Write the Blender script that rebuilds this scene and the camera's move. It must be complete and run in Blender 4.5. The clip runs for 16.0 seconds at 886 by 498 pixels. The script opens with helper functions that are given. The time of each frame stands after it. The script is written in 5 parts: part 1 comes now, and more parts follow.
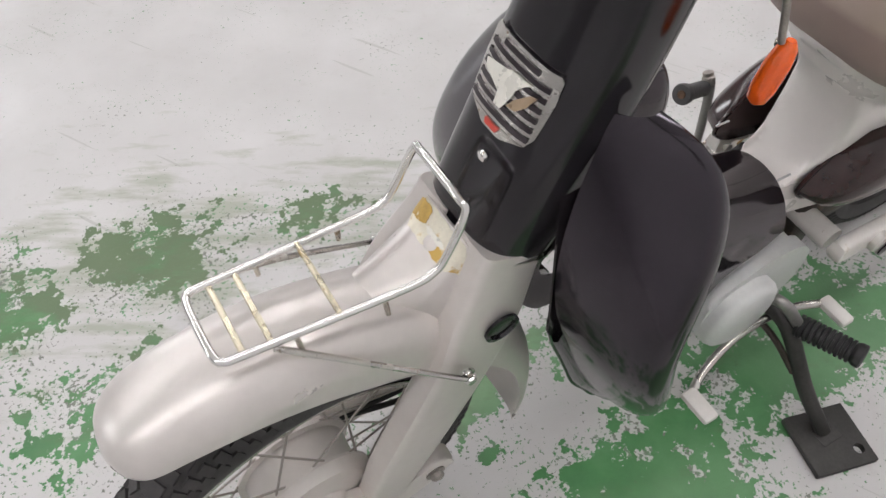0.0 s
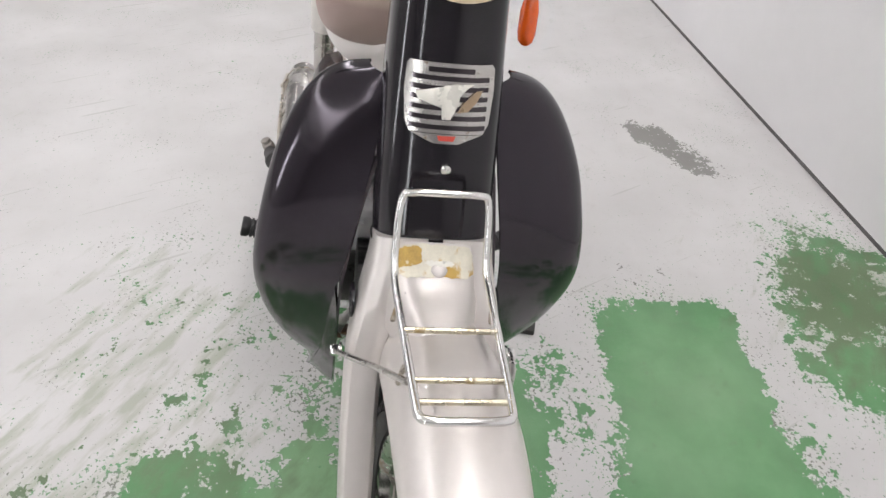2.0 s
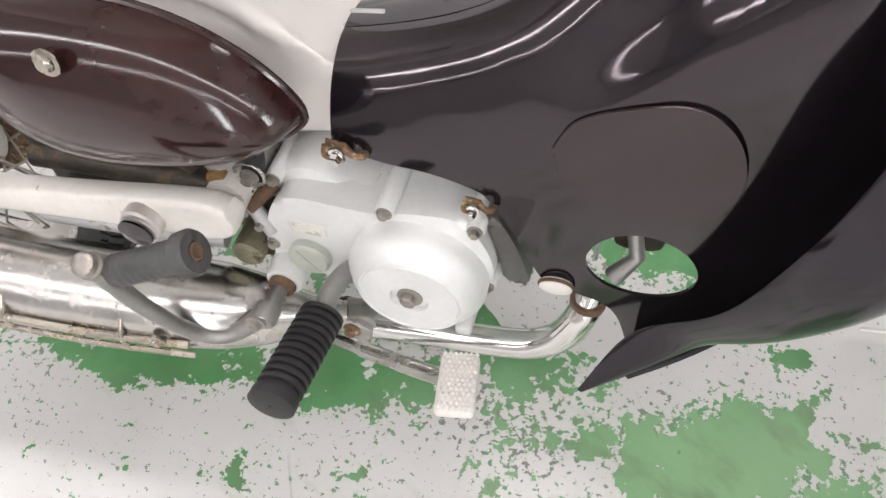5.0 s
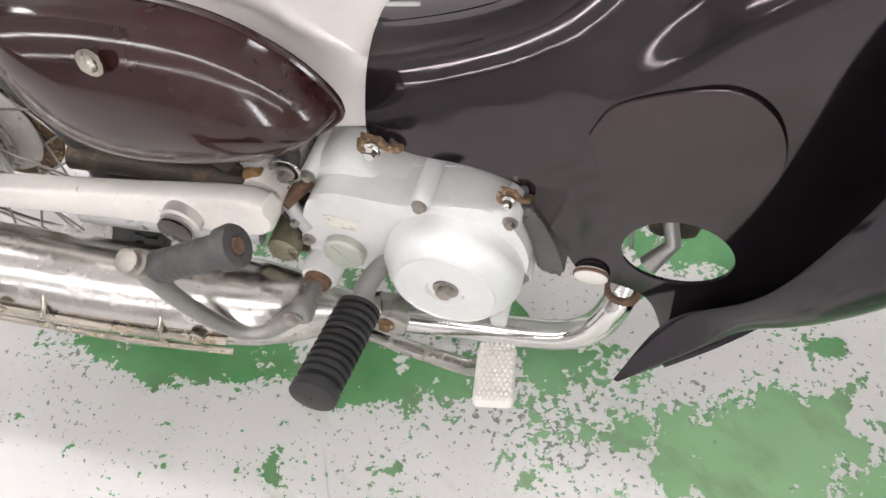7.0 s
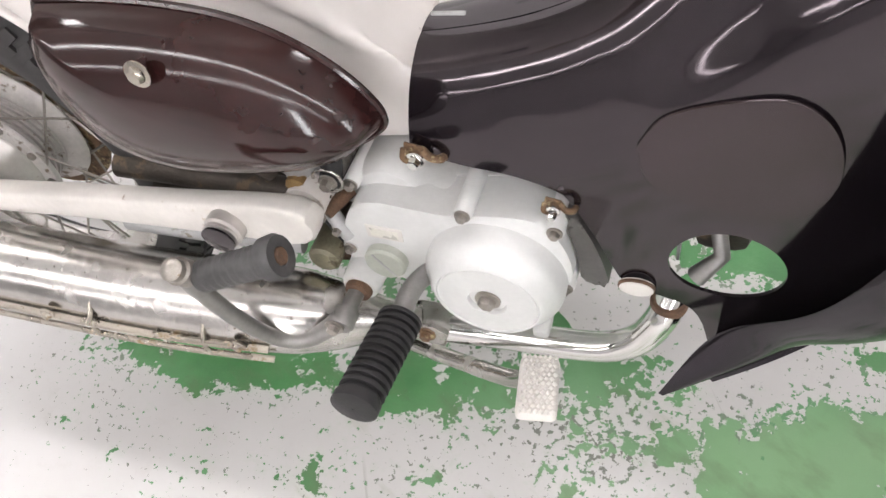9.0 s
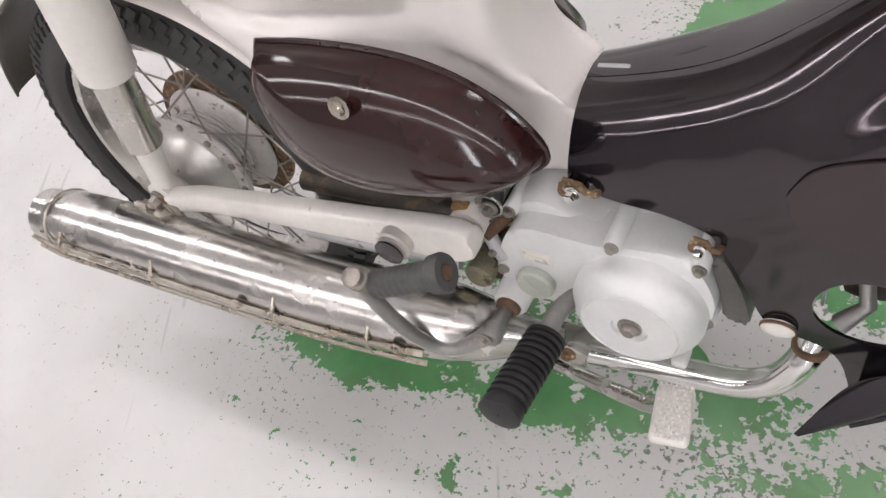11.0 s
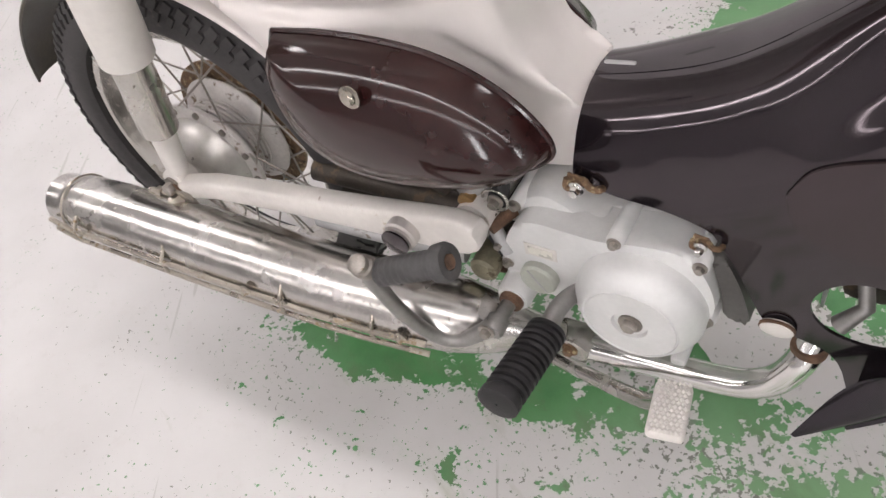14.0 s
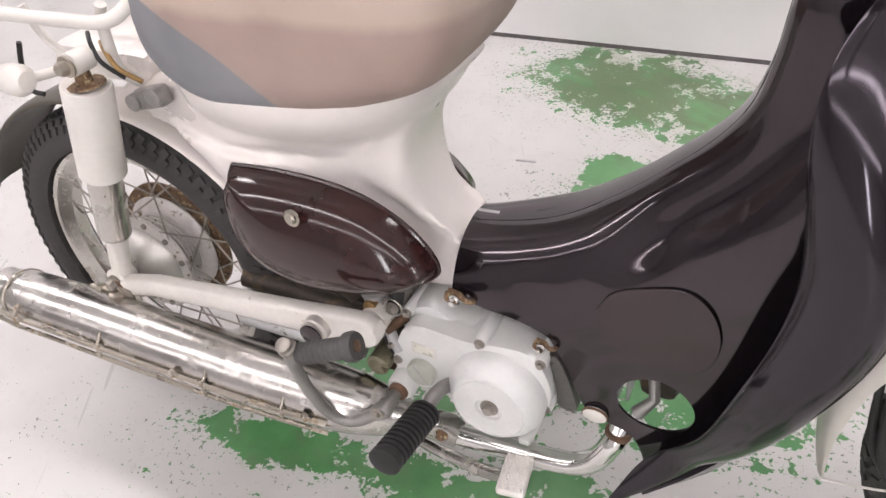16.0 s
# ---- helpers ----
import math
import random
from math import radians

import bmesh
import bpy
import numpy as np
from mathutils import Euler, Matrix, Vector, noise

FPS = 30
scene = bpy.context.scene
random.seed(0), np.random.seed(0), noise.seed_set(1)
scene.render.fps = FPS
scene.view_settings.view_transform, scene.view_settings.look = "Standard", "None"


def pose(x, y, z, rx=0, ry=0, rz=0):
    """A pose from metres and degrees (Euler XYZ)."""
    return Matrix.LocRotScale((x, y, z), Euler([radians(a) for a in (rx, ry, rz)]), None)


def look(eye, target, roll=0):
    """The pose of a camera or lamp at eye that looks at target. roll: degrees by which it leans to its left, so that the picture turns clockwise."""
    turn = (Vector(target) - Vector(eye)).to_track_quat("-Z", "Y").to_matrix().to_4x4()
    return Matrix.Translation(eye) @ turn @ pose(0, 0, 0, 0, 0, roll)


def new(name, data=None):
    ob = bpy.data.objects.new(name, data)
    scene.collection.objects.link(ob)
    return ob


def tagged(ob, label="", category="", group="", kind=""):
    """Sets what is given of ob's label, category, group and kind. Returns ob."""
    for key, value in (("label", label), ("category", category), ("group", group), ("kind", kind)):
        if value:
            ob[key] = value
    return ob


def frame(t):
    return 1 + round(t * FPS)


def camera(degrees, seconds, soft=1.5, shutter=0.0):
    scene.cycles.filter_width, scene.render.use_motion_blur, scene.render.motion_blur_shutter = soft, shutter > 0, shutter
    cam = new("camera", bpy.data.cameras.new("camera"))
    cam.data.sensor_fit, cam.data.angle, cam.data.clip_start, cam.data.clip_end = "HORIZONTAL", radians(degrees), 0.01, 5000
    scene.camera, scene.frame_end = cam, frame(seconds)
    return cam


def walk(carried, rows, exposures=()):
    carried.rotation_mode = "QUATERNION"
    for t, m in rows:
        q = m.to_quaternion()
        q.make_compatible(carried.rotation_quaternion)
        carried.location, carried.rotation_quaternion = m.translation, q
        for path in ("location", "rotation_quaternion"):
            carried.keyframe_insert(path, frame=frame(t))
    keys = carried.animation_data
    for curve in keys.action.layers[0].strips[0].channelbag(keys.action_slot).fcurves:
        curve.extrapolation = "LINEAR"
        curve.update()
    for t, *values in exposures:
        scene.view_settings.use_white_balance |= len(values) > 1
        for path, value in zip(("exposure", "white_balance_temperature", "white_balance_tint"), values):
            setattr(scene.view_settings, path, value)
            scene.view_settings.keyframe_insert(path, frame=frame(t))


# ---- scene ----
cam = camera(59.58, 16.0, soft=1.5)
PATH = [
    (0, (0.6412, 0.4302, 1.1045), (0.0745, -0.4607, -0.1501), 0.80),
    (0.5, (0.8414, 0.4654, 1.0209), (0.1612, -0.3787, -0.2099), 1.60),
    (1, (0.9312, 0.3026, 0.9824), (-0.0162, -0.3254, -0.2001), 3.50),
    (1.5, (0.9693, 0.1167, 1.0070), (-0.2581, -0.1145, -0.0558), 4.60),
    (2, (1.0009, -0.0471, 1.0529), (-0.2952, 0.1562, 0.0697), 4.60),
    (2.5, (0.8696, -0.2914, 1.0086), (-0.3109, 0.2407, 0.0025), 3.20),
    (3, (0.7411, -0.4846, 0.9602), (-0.3137, 0.2345, -0.0689), 1.50),
    (3.5, (0.5322, -0.5506, 0.9094), (-0.3269, 0.3171, -0.1845), -2.40),
    (4, (0.3115, -0.4953, 0.8815), (-0.3059, 0.4667, -0.2944), -5.60),
    (4.5, (0.1555, -0.4004, 0.8421), (-0.2557, 0.5356, -0.4395), -8.10),
    (5, (0.1256, -0.3841, 0.7765), (-0.2709, 0.4515, -0.5781), -12.00),
    (7.5, (0.1105, -0.3993, 0.7774), (-0.3225, 0.4338, -0.5674), -15.10),
    (8, (0.1078, -0.3920, 0.7782), (-0.3284, 0.4290, -0.5724), -15.80),
    (8.5, (0.1064, -0.3898, 0.7757), (-0.3503, 0.4317, -0.5683), -16.60),
    (9, (0.1067, -0.3921, 0.7757), (-0.3975, 0.4261, -0.5527), -17.90),
    (9.5, (0.1094, -0.4006, 0.7921), (-0.4839, 0.4014, -0.5100), -20.60),
    (10, (0.1126, -0.4177, 0.8290), (-0.5775, 0.3583, -0.4395), -22.80),
    (12.5, (0.1162, -0.4237, 0.8298), (-0.6745, 0.2990, -0.4125), -25.60),
    (13, (0.1212, -0.4360, 0.8249), (-0.6731, 0.2968, -0.4092), -24.90),
    (13.5, (0.1231, -0.4322, 0.8266), (-0.6686, 0.2985, -0.4100), -24.50),
    (14, (0.1282, -0.4310, 0.8290), (-0.6657, 0.3035, -0.4034), -24.00),
    (14.5, (0.1296, -0.4280, 0.8364), (-0.6603, 0.3170, -0.3928), -23.30),
    (15, (0.1319, -0.4277, 0.8389), (-0.6456, 0.3514, -0.3772), -21.60),
    (15.5, (0.1449, -0.4536, 0.8430), (-0.5965, 0.4203, -0.3305), -16.80),
    (15.7, (0.1458, -0.4763, 0.8758), (-0.5446, 0.4608, -0.2796), -13.80),
    (16, (0.2147, -0.5861, 0.9504), (-0.4289, 0.4843, -0.1123), -8.30),
]
walk(cam, [(t, look(e, g, r)) for t, e, g, r in PATH],
     exposures=[(0.0, -0.40, 6500, 9), (1.0, -0.32, 6550, 9), (2.0, -0.20, 6500, 9), (3.0, -0.16, 6500, 9), (3.5, -0.10, 6500, 9), (4.0, 0.08, 6550, 10), (5.0, 0.36, 6600, 9), (9.0, 0.36, 6600, 10), (10.0, 0.04, 6550, 11), (12.5, -0.06, 6680, 12), (15.0, -0.06, 6700, 13), (16.0, 0.10, 6700, 14)])

# ---------------------------------------------------------------- world and lamps
world = bpy.data.worlds.new("world")
scene.world = world
world.use_nodes = True
wbg = world.node_tree.nodes["Background"]
wbg.inputs[0].default_value = (0.9, 0.93, 1.0, 1)
wbg.inputs[1].default_value = 0.3
scene.view_settings.exposure = 0.0


# ---------------------------------------------------------------- materials
def mat_new(name):
    m = bpy.data.materials.new(name)
    m.use_nodes = True
    nt = m.node_tree
    return m, nt, nt.nodes["Principled BSDF"]


def node(nt, kind, **props):
    n = nt.nodes.new(kind)
    for k, v in props.items():
        if k in n.inputs:
            n.inputs[k].default_value = v
    return n


def noise_tex(nt, scale, detail=6, rough=0.55):
    tc = nt.nodes.new("ShaderNodeTexCoord")
    n = node(nt, "ShaderNodeTexNoise", Scale=scale, Detail=detail, Roughness=rough)
    nt.links.new(tc.outputs["Object"], n.inputs["Vector"])
    return n


def ramp(nt, src, stops):
    r = nt.nodes.new("ShaderNodeValToRGB")
    el = r.color_ramp.elements
    el[0].position, el[0].color = stops[0][0], (*stops[0][1], 1)
    el[1].position, el[1].color = stops[-1][0], (*stops[-1][1], 1)
    for p, c in stops[1:-1]:
        e = el.new(p)
        e.color = (*c, 1)
    nt.links.new(src, r.inputs["Fac"])
    return r


def mix(nt, fac, a, b):
    m = nt.nodes.new("ShaderNodeMix")
    m.data_type = "RGBA"
    for sock, v in ((m.inputs["Factor"], fac), (m.inputs["A"], a), (m.inputs["B"], b)):
        if isinstance(v, (tuple, float, int)):
            sock.default_value = (*v, 1) if isinstance(v, tuple) else v
        else:
            nt.links.new(v, sock)
    return m.outputs["Result"]


def g3(v):
    return (v, v, v)


def surface(name, base, rough=0.4, metal=0.0, vary=0.12, scale=14.0, bump=0.0, bump_scale=300.0, spots=None, coat=0.0, spec=0.5, rough_vary=0.1, tint=(1, 1, 1)):
    """Painted, cast or moulded surface: two scales of tone, uneven gloss, optional fine relief and spots (colour, scale, threshold)."""
    m, nt, b = mat_new(name)
    n1 = noise_tex(nt, scale)
    n2 = noise_tex(nt, scale * 9, 4)
    dark = tuple(c * (1 - vary) for c in base)
    light = tuple(min(1, c * (1 + vary)) for c in base)
    col = ramp(nt, n1.outputs["Fac"], [(0.3, dark), (0.7, light)]).outputs["Color"]
    fine = ramp(nt, n2.outputs["Fac"], [(0.35, g3(1 - vary * 0.6)), (0.65, g3(1.0))]).outputs["Color"]
    mul = nt.nodes.new("ShaderNodeMix")
    mul.data_type, mul.blend_type = "RGBA", "MULTIPLY"
    mul.inputs["Factor"].default_value = 1.0
    nt.links.new(col, mul.inputs["A"])
    nt.links.new(fine, mul.inputs["B"])
    out = mul.outputs["Result"]
    metal_src = None
    rr = ramp(nt, n1.outputs["Fac"], [(0.3, g3(max(0.02, rough - rough_vary))), (0.7, g3(min(1, rough + rough_vary)))]).outputs["Color"]
    if spots:
        for scol, sscale, thr in spots:
            ns = noise_tex(nt, sscale, 8, 0.65)
            mask = ramp(nt, ns.outputs["Fac"], [(thr, g3(0.0)), (thr + 0.06, g3(1.0))]).outputs["Color"]
            out = mix(nt, mask, out, scol)
            rr = mix(nt, mask, rr, g3(0.85))
            if metal > 0:
                metal_src = mix(nt, mask, g3(metal) if metal_src is None else metal_src, g3(0.1))
    nt.links.new(out, b.inputs["Base Color"])
    nt.links.new(rr, b.inputs["Roughness"])
    b.inputs["Metallic"].default_value = metal
    if metal_src is not None:
        nt.links.new(metal_src, b.inputs["Metallic"])
    b.inputs["Coat Weight"].default_value = coat
    b.inputs["Coat Roughness"].default_value = 0.14
    b.inputs["Specular IOR Level"].default_value = spec
    b.inputs["Specular Tint"].default_value = (*tint, 1)
    if bump:
        nb = noise_tex(nt, bump_scale, 5)
        bp = node(nt, "ShaderNodeBump", Strength=bump, Distance=0.002)
        nt.links.new(nb.outputs["Fac"], bp.inputs["Height"])
        nt.links.new(bp.outputs["Normal"], b.inputs["Normal"])
    return m


RUST = (0.20, 0.10, 0.048)
M = {
    "silver_paint": surface("silver_paint", (0.66, 0.62, 0.59), 0.36, 0.45, 0.05, 9),
    "cream_paint": surface("cream_paint", (0.80, 0.755, 0.725), 0.33, 0.12, 0.04, 7),
    "black_plastic": surface("black_plastic", (0.0110, 0.0086, 0.0106), 0.10, 0.0, 0.3, 7, spec=0.80, tint=(1.0, 0.88, 0.94), rough_vary=0.04, bump=0.006, bump_scale=40, spots=[((0.030, 0.027, 0.029), 38, 0.72)]),
    "wing_black": surface("wing_black", (0.0115, 0.0092, 0.0118), 0.13, 0.0, 0.35, 9, spec=0.56, rough_vary=0.04, tint=(0.97, 0.88, 1.0)),
    "dark_cover": surface("dark_cover", (0.10, 0.095, 0.09), 0.45, 0.1, 0.2, 30, spots=[((0.035, 0.03, 0.028), 30, 0.55)]),
    "lid_brown": surface("lid_brown", (0.0180, 0.0120, 0.0130), 0.16, 0.0, 0.2, 10, spec=0.80, tint=(1.0, 0.86, 0.91), rough_vary=0.06, bump=0.012, bump_scale=40),
    "black_gloss": surface("black_gloss", (0.010, 0.008, 0.011), 0.13, 0.0, 0.2, 10, coat=0.15, spec=0.42, rough_vary=0.03),
    "brown_gloss": surface("brown_gloss", (0.031, 0.0110, 0.0105), 0.12, 0.0, 0.3, 8, coat=0.3, spec=0.4, rough_vary=0.04),
    "chrome": surface("chrome", (0.78, 0.77, 0.75), 0.16, 1.0, 0.06, 30, spots=[(RUST, 90, 0.72)]),
    "chrome_worn": surface("chrome_worn", (0.57, 0.55, 0.52), 0.24, 1.0, 0.1, 18, spots=[((0.16, 0.10, 0.06), 120, 0.62), ((0.30, 0.24, 0.17), 14, 0.64)]),
    "muffler_chrome": surface("muffler_chrome", (0.62, 0.60, 0.575), 0.25, 1.0, 0.12, 16, rough_vary=0.08, bump=0.04, bump_scale=45, spots=[((0.22, 0.17, 0.13), 150, 0.64), ((0.20, 0.15, 0.10), 330, 0.62)]),
    "chrome_rusty": surface("chrome_rusty", (0.50, 0.46, 0.40), 0.3, 1.0, 0.12, 18, spots=[((0.30, 0.22, 0.13), 45, 0.58), (RUST, 160, 0.64)]),
    "aluminium": surface("aluminium", (0.72, 0.72, 0.71), 0.38, 0.15, 0.06, 20, bump=0.12, bump_scale=420, spots=[((0.32, 0.31, 0.29), 40, 0.72)]),
    "cast_grey": surface("cast_grey", (0.50, 0.50, 0.50), 0.5, 0.4, 0.12, 25, bump=0.25, bump_scale=380, spots=[((0.2, 0.17, 0.13), 38, 0.62)]),
    "plug_green": surface("plug_green", (0.50, 0.52, 0.46), 0.45, 0.2, 0.1, 40, spots=[((0.3, 0.28, 0.22), 60, 0.66)]),
    "greasy_metal": surface("greasy_metal", (0.07, 0.058, 0.048), 0.55, 0.5, 0.3, 30, bump=0.3, bump_scale=260, spots=[((0.13, 0.095, 0.06), 30, 0.58)]),
    "grey_steel": surface("grey_steel", (0.30, 0.29, 0.28), 0.42, 0.7, 0.15, 30, spots=[((0.35, 0.16, 0.11), 60, 0.68)]),
    "rubber": surface("rubber", (0.019, 0.018, 0.019), 0.55, 0.0, 0.25, 30, bump=0.15, bump_scale=500, spots=[((0.10, 0.095, 0.09), 35, 0.68)]),
    "worn_rubber": surface("worn_rubber", (0.062, 0.060, 0.060), 0.5, 0.0, 0.3, 30, bump=0.2, bump_scale=420, spots=[((0.045, 0.043, 0.042), 34, 0.60)]),
    "flange_paint": surface("flange_paint", (0.60, 0.57, 0.55), 0.45, 0.15, 0.15, 26, bump=0.1, bump_scale=300, spots=[((0.20, 0.15, 0.11), 46, 0.60)]),
    "hub_metal": surface("hub_metal", (0.60, 0.58, 0.55), 0.36, 0.6, 0.12, 22, bump=0.1, bump_scale=300, spots=[((0.22, 0.17, 0.12), 40, 0.66)]),
    "tyre": surface("tyre", (0.046, 0.043, 0.043), 0.66, 0.0, 0.3, 20, bump=0.12, bump_scale=400, spots=[((0.10, 0.09, 0.085), 24, 0.64)]),
    "flap_rubber": surface("flap_rubber", (0.045, 0.037, 0.024), 0.42, 0.0, 0.4, 18, bump=0.1, bump_scale=300, spots=[((0.12, 0.10, 0.06), 22, 0.64)]),
    "hose_brown": surface("hose_brown", (0.12, 0.095, 0.078), 0.6, 0.0, 0.35, 30, bump=0.2, bump_scale=200, spots=[((0.07, 0.05, 0.04), 30, 0.56)]),
    "bush_olive": surface("bush_olive", (0.24, 0.22, 0.15), 0.5, 0.1, 0.3, 40, spots=[((0.10, 0.08, 0.05), 40, 0.58)]),
    "arm_paint": surface("arm_paint", (0.74, 0.705, 0.665), 0.36, 0.1, 0.08, 18, spots=[((0.52, 0.44, 0.34), 26, 0.64), ((0.26, 0.17, 0.10), 60, 0.68)]),
    "rust": surface("rust", (0.15, 0.085, 0.052), 0.8, 0.0, 0.45, 70, bump=0.5, bump_scale=500),
    "clip_rust": surface("clip_rust", (0.19, 0.115, 0.065), 0.6, 0.3, 0.5, 160, bump=0.6, bump_scale=500, spots=[((0.42, 0.33, 0.20), 130, 0.56), ((0.07, 0.045, 0.03), 110, 0.58)]),
    "brass_bar": surface("brass_bar", (0.60, 0.55, 0.42), 0.28, 0.9, 0.12, 50, spots=[((0.38, 0.28, 0.13), 60, 0.58)]),
    "brass": surface("brass", (0.42, 0.27, 0.12), 0.5, 0.6, 0.3, 80, bump=0.3, bump_scale=500),
    "orange_lens": surface("orange_lens", (0.85, 0.12, 0.01), 0.15, 0.0, 0.08, 60, coat=0.5),
    "shock_white": surface("shock_white", (0.70, 0.67, 0.63), 0.42, 0.0, 0.06, 14, spots=[((0.5, 0.43, 0.33), 60, 0.74)]),
    "zinc": surface("zinc", (0.36, 0.33, 0.30), 0.42, 0.8, 0.2, 60, spots=[(RUST, 120, 0.64)]),
    "plate_steel": surface("plate_steel", (0.05, 0.048, 0.045), 0.55, 0.3, 0.3, 24, bump=0.2, bump_scale=300),
    "sticker": surface("sticker", (0.74, 0.70, 0.58), 0.5, 0.0, 0.12, 40, spots=[((0.55, 0.36, 0.10), 28, 0.55)]),
    "sticker_yellow": surface("sticker_yellow", (0.52, 0.34, 0.09), 0.5, 0.0, 0.2, 60, spots=[((0.72, 0.66, 0.50), 45, 0.6)]),
    "badge_white": surface("badge_white", (0.75, 0.73, 0.66), 0.3, 0.2, 0.08, 60),
    "badge_gold": surface("badge_gold", (0.34, 0.25, 0.16), 0.35, 0.3, 0.1, 60),
    "badge_red": surface("badge_red", (0.5, 0.06, 0.04), 0.4, 0.0, 0.1, 60),
    "cream_lens": surface("cream_lens", (0.75, 0.62, 0.42), 0.2, 0.0, 0.06, 30, coat=0.5),
    # even grey for the unseen walls, set to dim what the gloss black reflects
    "unseen_wall": surface("unseen_wall", (0.46, 0.455, 0.46), 0.7, 0.0, 0.08, 0.7),
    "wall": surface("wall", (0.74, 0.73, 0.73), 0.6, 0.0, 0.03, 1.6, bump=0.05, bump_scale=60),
    "trim_dark": surface("trim_dark", (0.12, 0.11, 0.11), 0.7, 0.0, 0.3, 20),
    "ceiling": surface("ceiling", (0.75, 0.75, 0.74), 0.8, 0.0, 0.04, 2),
}


def lamp_material():
    m, nt, b = mat_new("tube_light")
    b.inputs["Base Color"].default_value = (0.9, 0.9, 0.9, 1)
    b.inputs["Emission Color"].default_value = (0.99, 0.962, 0.985, 1)
    b.inputs["Emission Strength"].default_value = LAMP
    return m


LAMP, PANE_GLOW = 16.0, 14.0
M["tube_light"] = lamp_material()


# Glow of the added, unseen panes that the black wings mirror as streaks.
def pane_material():
    m, nt, b = mat_new("added_pane_glow")
    b.inputs["Base Color"].default_value = (0.8, 0.8, 0.8, 1)
    b.inputs["Roughness"].default_value = 0.5
    b.inputs["Emission Color"].default_value = (0.95, 0.97, 1.0, 1)
    b.inputs["Emission Strength"].default_value = PANE_GLOW
    return m


M["pane"] = pane_material()


def floor_material():
    """White floor paint, scuffed and chipped, flaked off in patches down to an older green coat. Mesh attributes say where: 'flaking', 'dirt' (olive grime and drag marks), 'soot' (grey stains), 'bleach' (green worn pale)."""
    m, nt, b = mat_new("flaked_floor_paint")
    L = nt.links.new

    def attr(name):
        at = nt.nodes.new("ShaderNodeAttribute")
        at.attribute_name = name
        return at.outputs["Fac"]

    def math(op, a, c):
        n = nt.nodes.new("ShaderNodeMath")
        n.operation = op
        for i, v in enumerate((a, c)):
            if isinstance(v, float):
                n.inputs[i].default_value = v
            else:
                L(v, n.inputs[i])
        return n.outputs[0]

    def streaks(scale, turn, long, detail=6, rough=0.6):
        """Noise drawn out along one direction."""
        tc = nt.nodes.new("ShaderNodeTexCoord")
        mp = nt.nodes.new("ShaderNodeMapping")
        mp.inputs["Rotation"].default_value = (0, 0, radians(turn))
        mp.vector_type = "TEXTURE"
        mp.inputs["Scale"].default_value = (long, 1.0, 1.0)
        n = node(nt, "ShaderNodeTexNoise", Scale=scale, Detail=detail, Roughness=rough)
        L(tc.outputs["Object"], mp.inputs["Vector"])
        L(mp.outputs["Vector"], n.inputs["Vector"])
        return n.outputs["Fac"]

    def signed(src, k):
        return math("MULTIPLY", math("SUBTRACT", src, 0.5), k)

    flaking, dirt, soot = attr("flaking"), attr("dirt"), attr("soot")
    mid, fine = noise_tex(nt, 34, 6, 0.55), noise_tex(nt, 120, 4, 0.5)
    edge = math("ADD", signed(noise_tex(nt, 11, 8, 0.6).outputs["Fac"], 1.7), signed(mid.outputs["Fac"], 1.25))
    edge = math("ADD", edge, signed(fine.outputs["Fac"], 0.55))
    field = math("ADD", flaking, edge)
    bare = ramp(nt, field, [(0.50, g3(0.0)), (0.525, g3(1.0))]).outputs["Color"]
    # chips: many small flakes gone, denser towards the bare patches
    chips = math("ADD", noise_tex(nt, 125, 4, 0.6).outputs["Fac"], math("ADD", signed(noise_tex(nt, 6, 3, 0.5).outputs["Fac"], 0.30), math("MULTIPLY", flaking, 0.22)))
    chip = ramp(nt, chips, [(0.668, g3(0.0)), (0.684, g3(1.0))]).outputs["Color"]
    haze = ramp(nt, field, [(0.36, g3(0.0)), (0.51, g3(1.0))]).outputs["Color"]
    white = ramp(nt, noise_tex(nt, 3.2, 6).outputs["Fac"], [(0.3, (0.50, 0.488, 0.478)), (0.7, (0.59, 0.577, 0.57))]).outputs["Color"]
    white = mix(nt, ramp(nt, noise_tex(nt, 24, 7, 0.7).outputs["Fac"], [(0.56, g3(0.0)), (0.75, g3(0.45))]).outputs["Color"], white, (0.46, 0.44, 0.42))
    white = mix(nt, math("MULTIPLY", haze, 0.40), white, (0.47, 0.51, 0.45))
    # drag marks in the dirt, and long thin scratches
    drag = ramp(nt, math("ADD", streaks(24, 150, 4.0), math("MULTIPLY", dirt, 0.26)), [(0.66, g3(0.0)), (0.82, g3(0.75))]).outputs["Color"]
    white = mix(nt, drag, white, (0.33, 0.35, 0.27))
    scratch = ramp(nt, streaks(60, 118, 22.0, 2, 0.4), [(0.705, g3(0.0)), (0.72, g3(0.5))]).outputs["Color"]
    white = mix(nt, scratch, white, (0.36, 0.36, 0.33))
    chip_tone = ramp(nt, noise_tex(nt, 13, 3).outputs["Fac"], [(0.42, (0.19, 0.20, 0.17)), (0.58, (0.13, 0.29, 0.14))]).outputs["Color"]
    white = mix(nt, chip, white, chip_tone)
    green = ramp(nt, noise_tex(nt, 7, 7, 0.6).outputs["Fac"], [(0.25, (0.042, 0.145, 0.050)), (0.5, (0.068, 0.222, 0.078)), (0.75, (0.12, 0.295, 0.13))]).outputs["Color"]
    green = mix(nt, ramp(nt, noise_tex(nt, 2.3, 4).outputs["Fac"], [(0.45, g3(0.0)), (0.7, g3(0.4))]).outputs["Color"], green, (0.28, 0.40, 0.26))
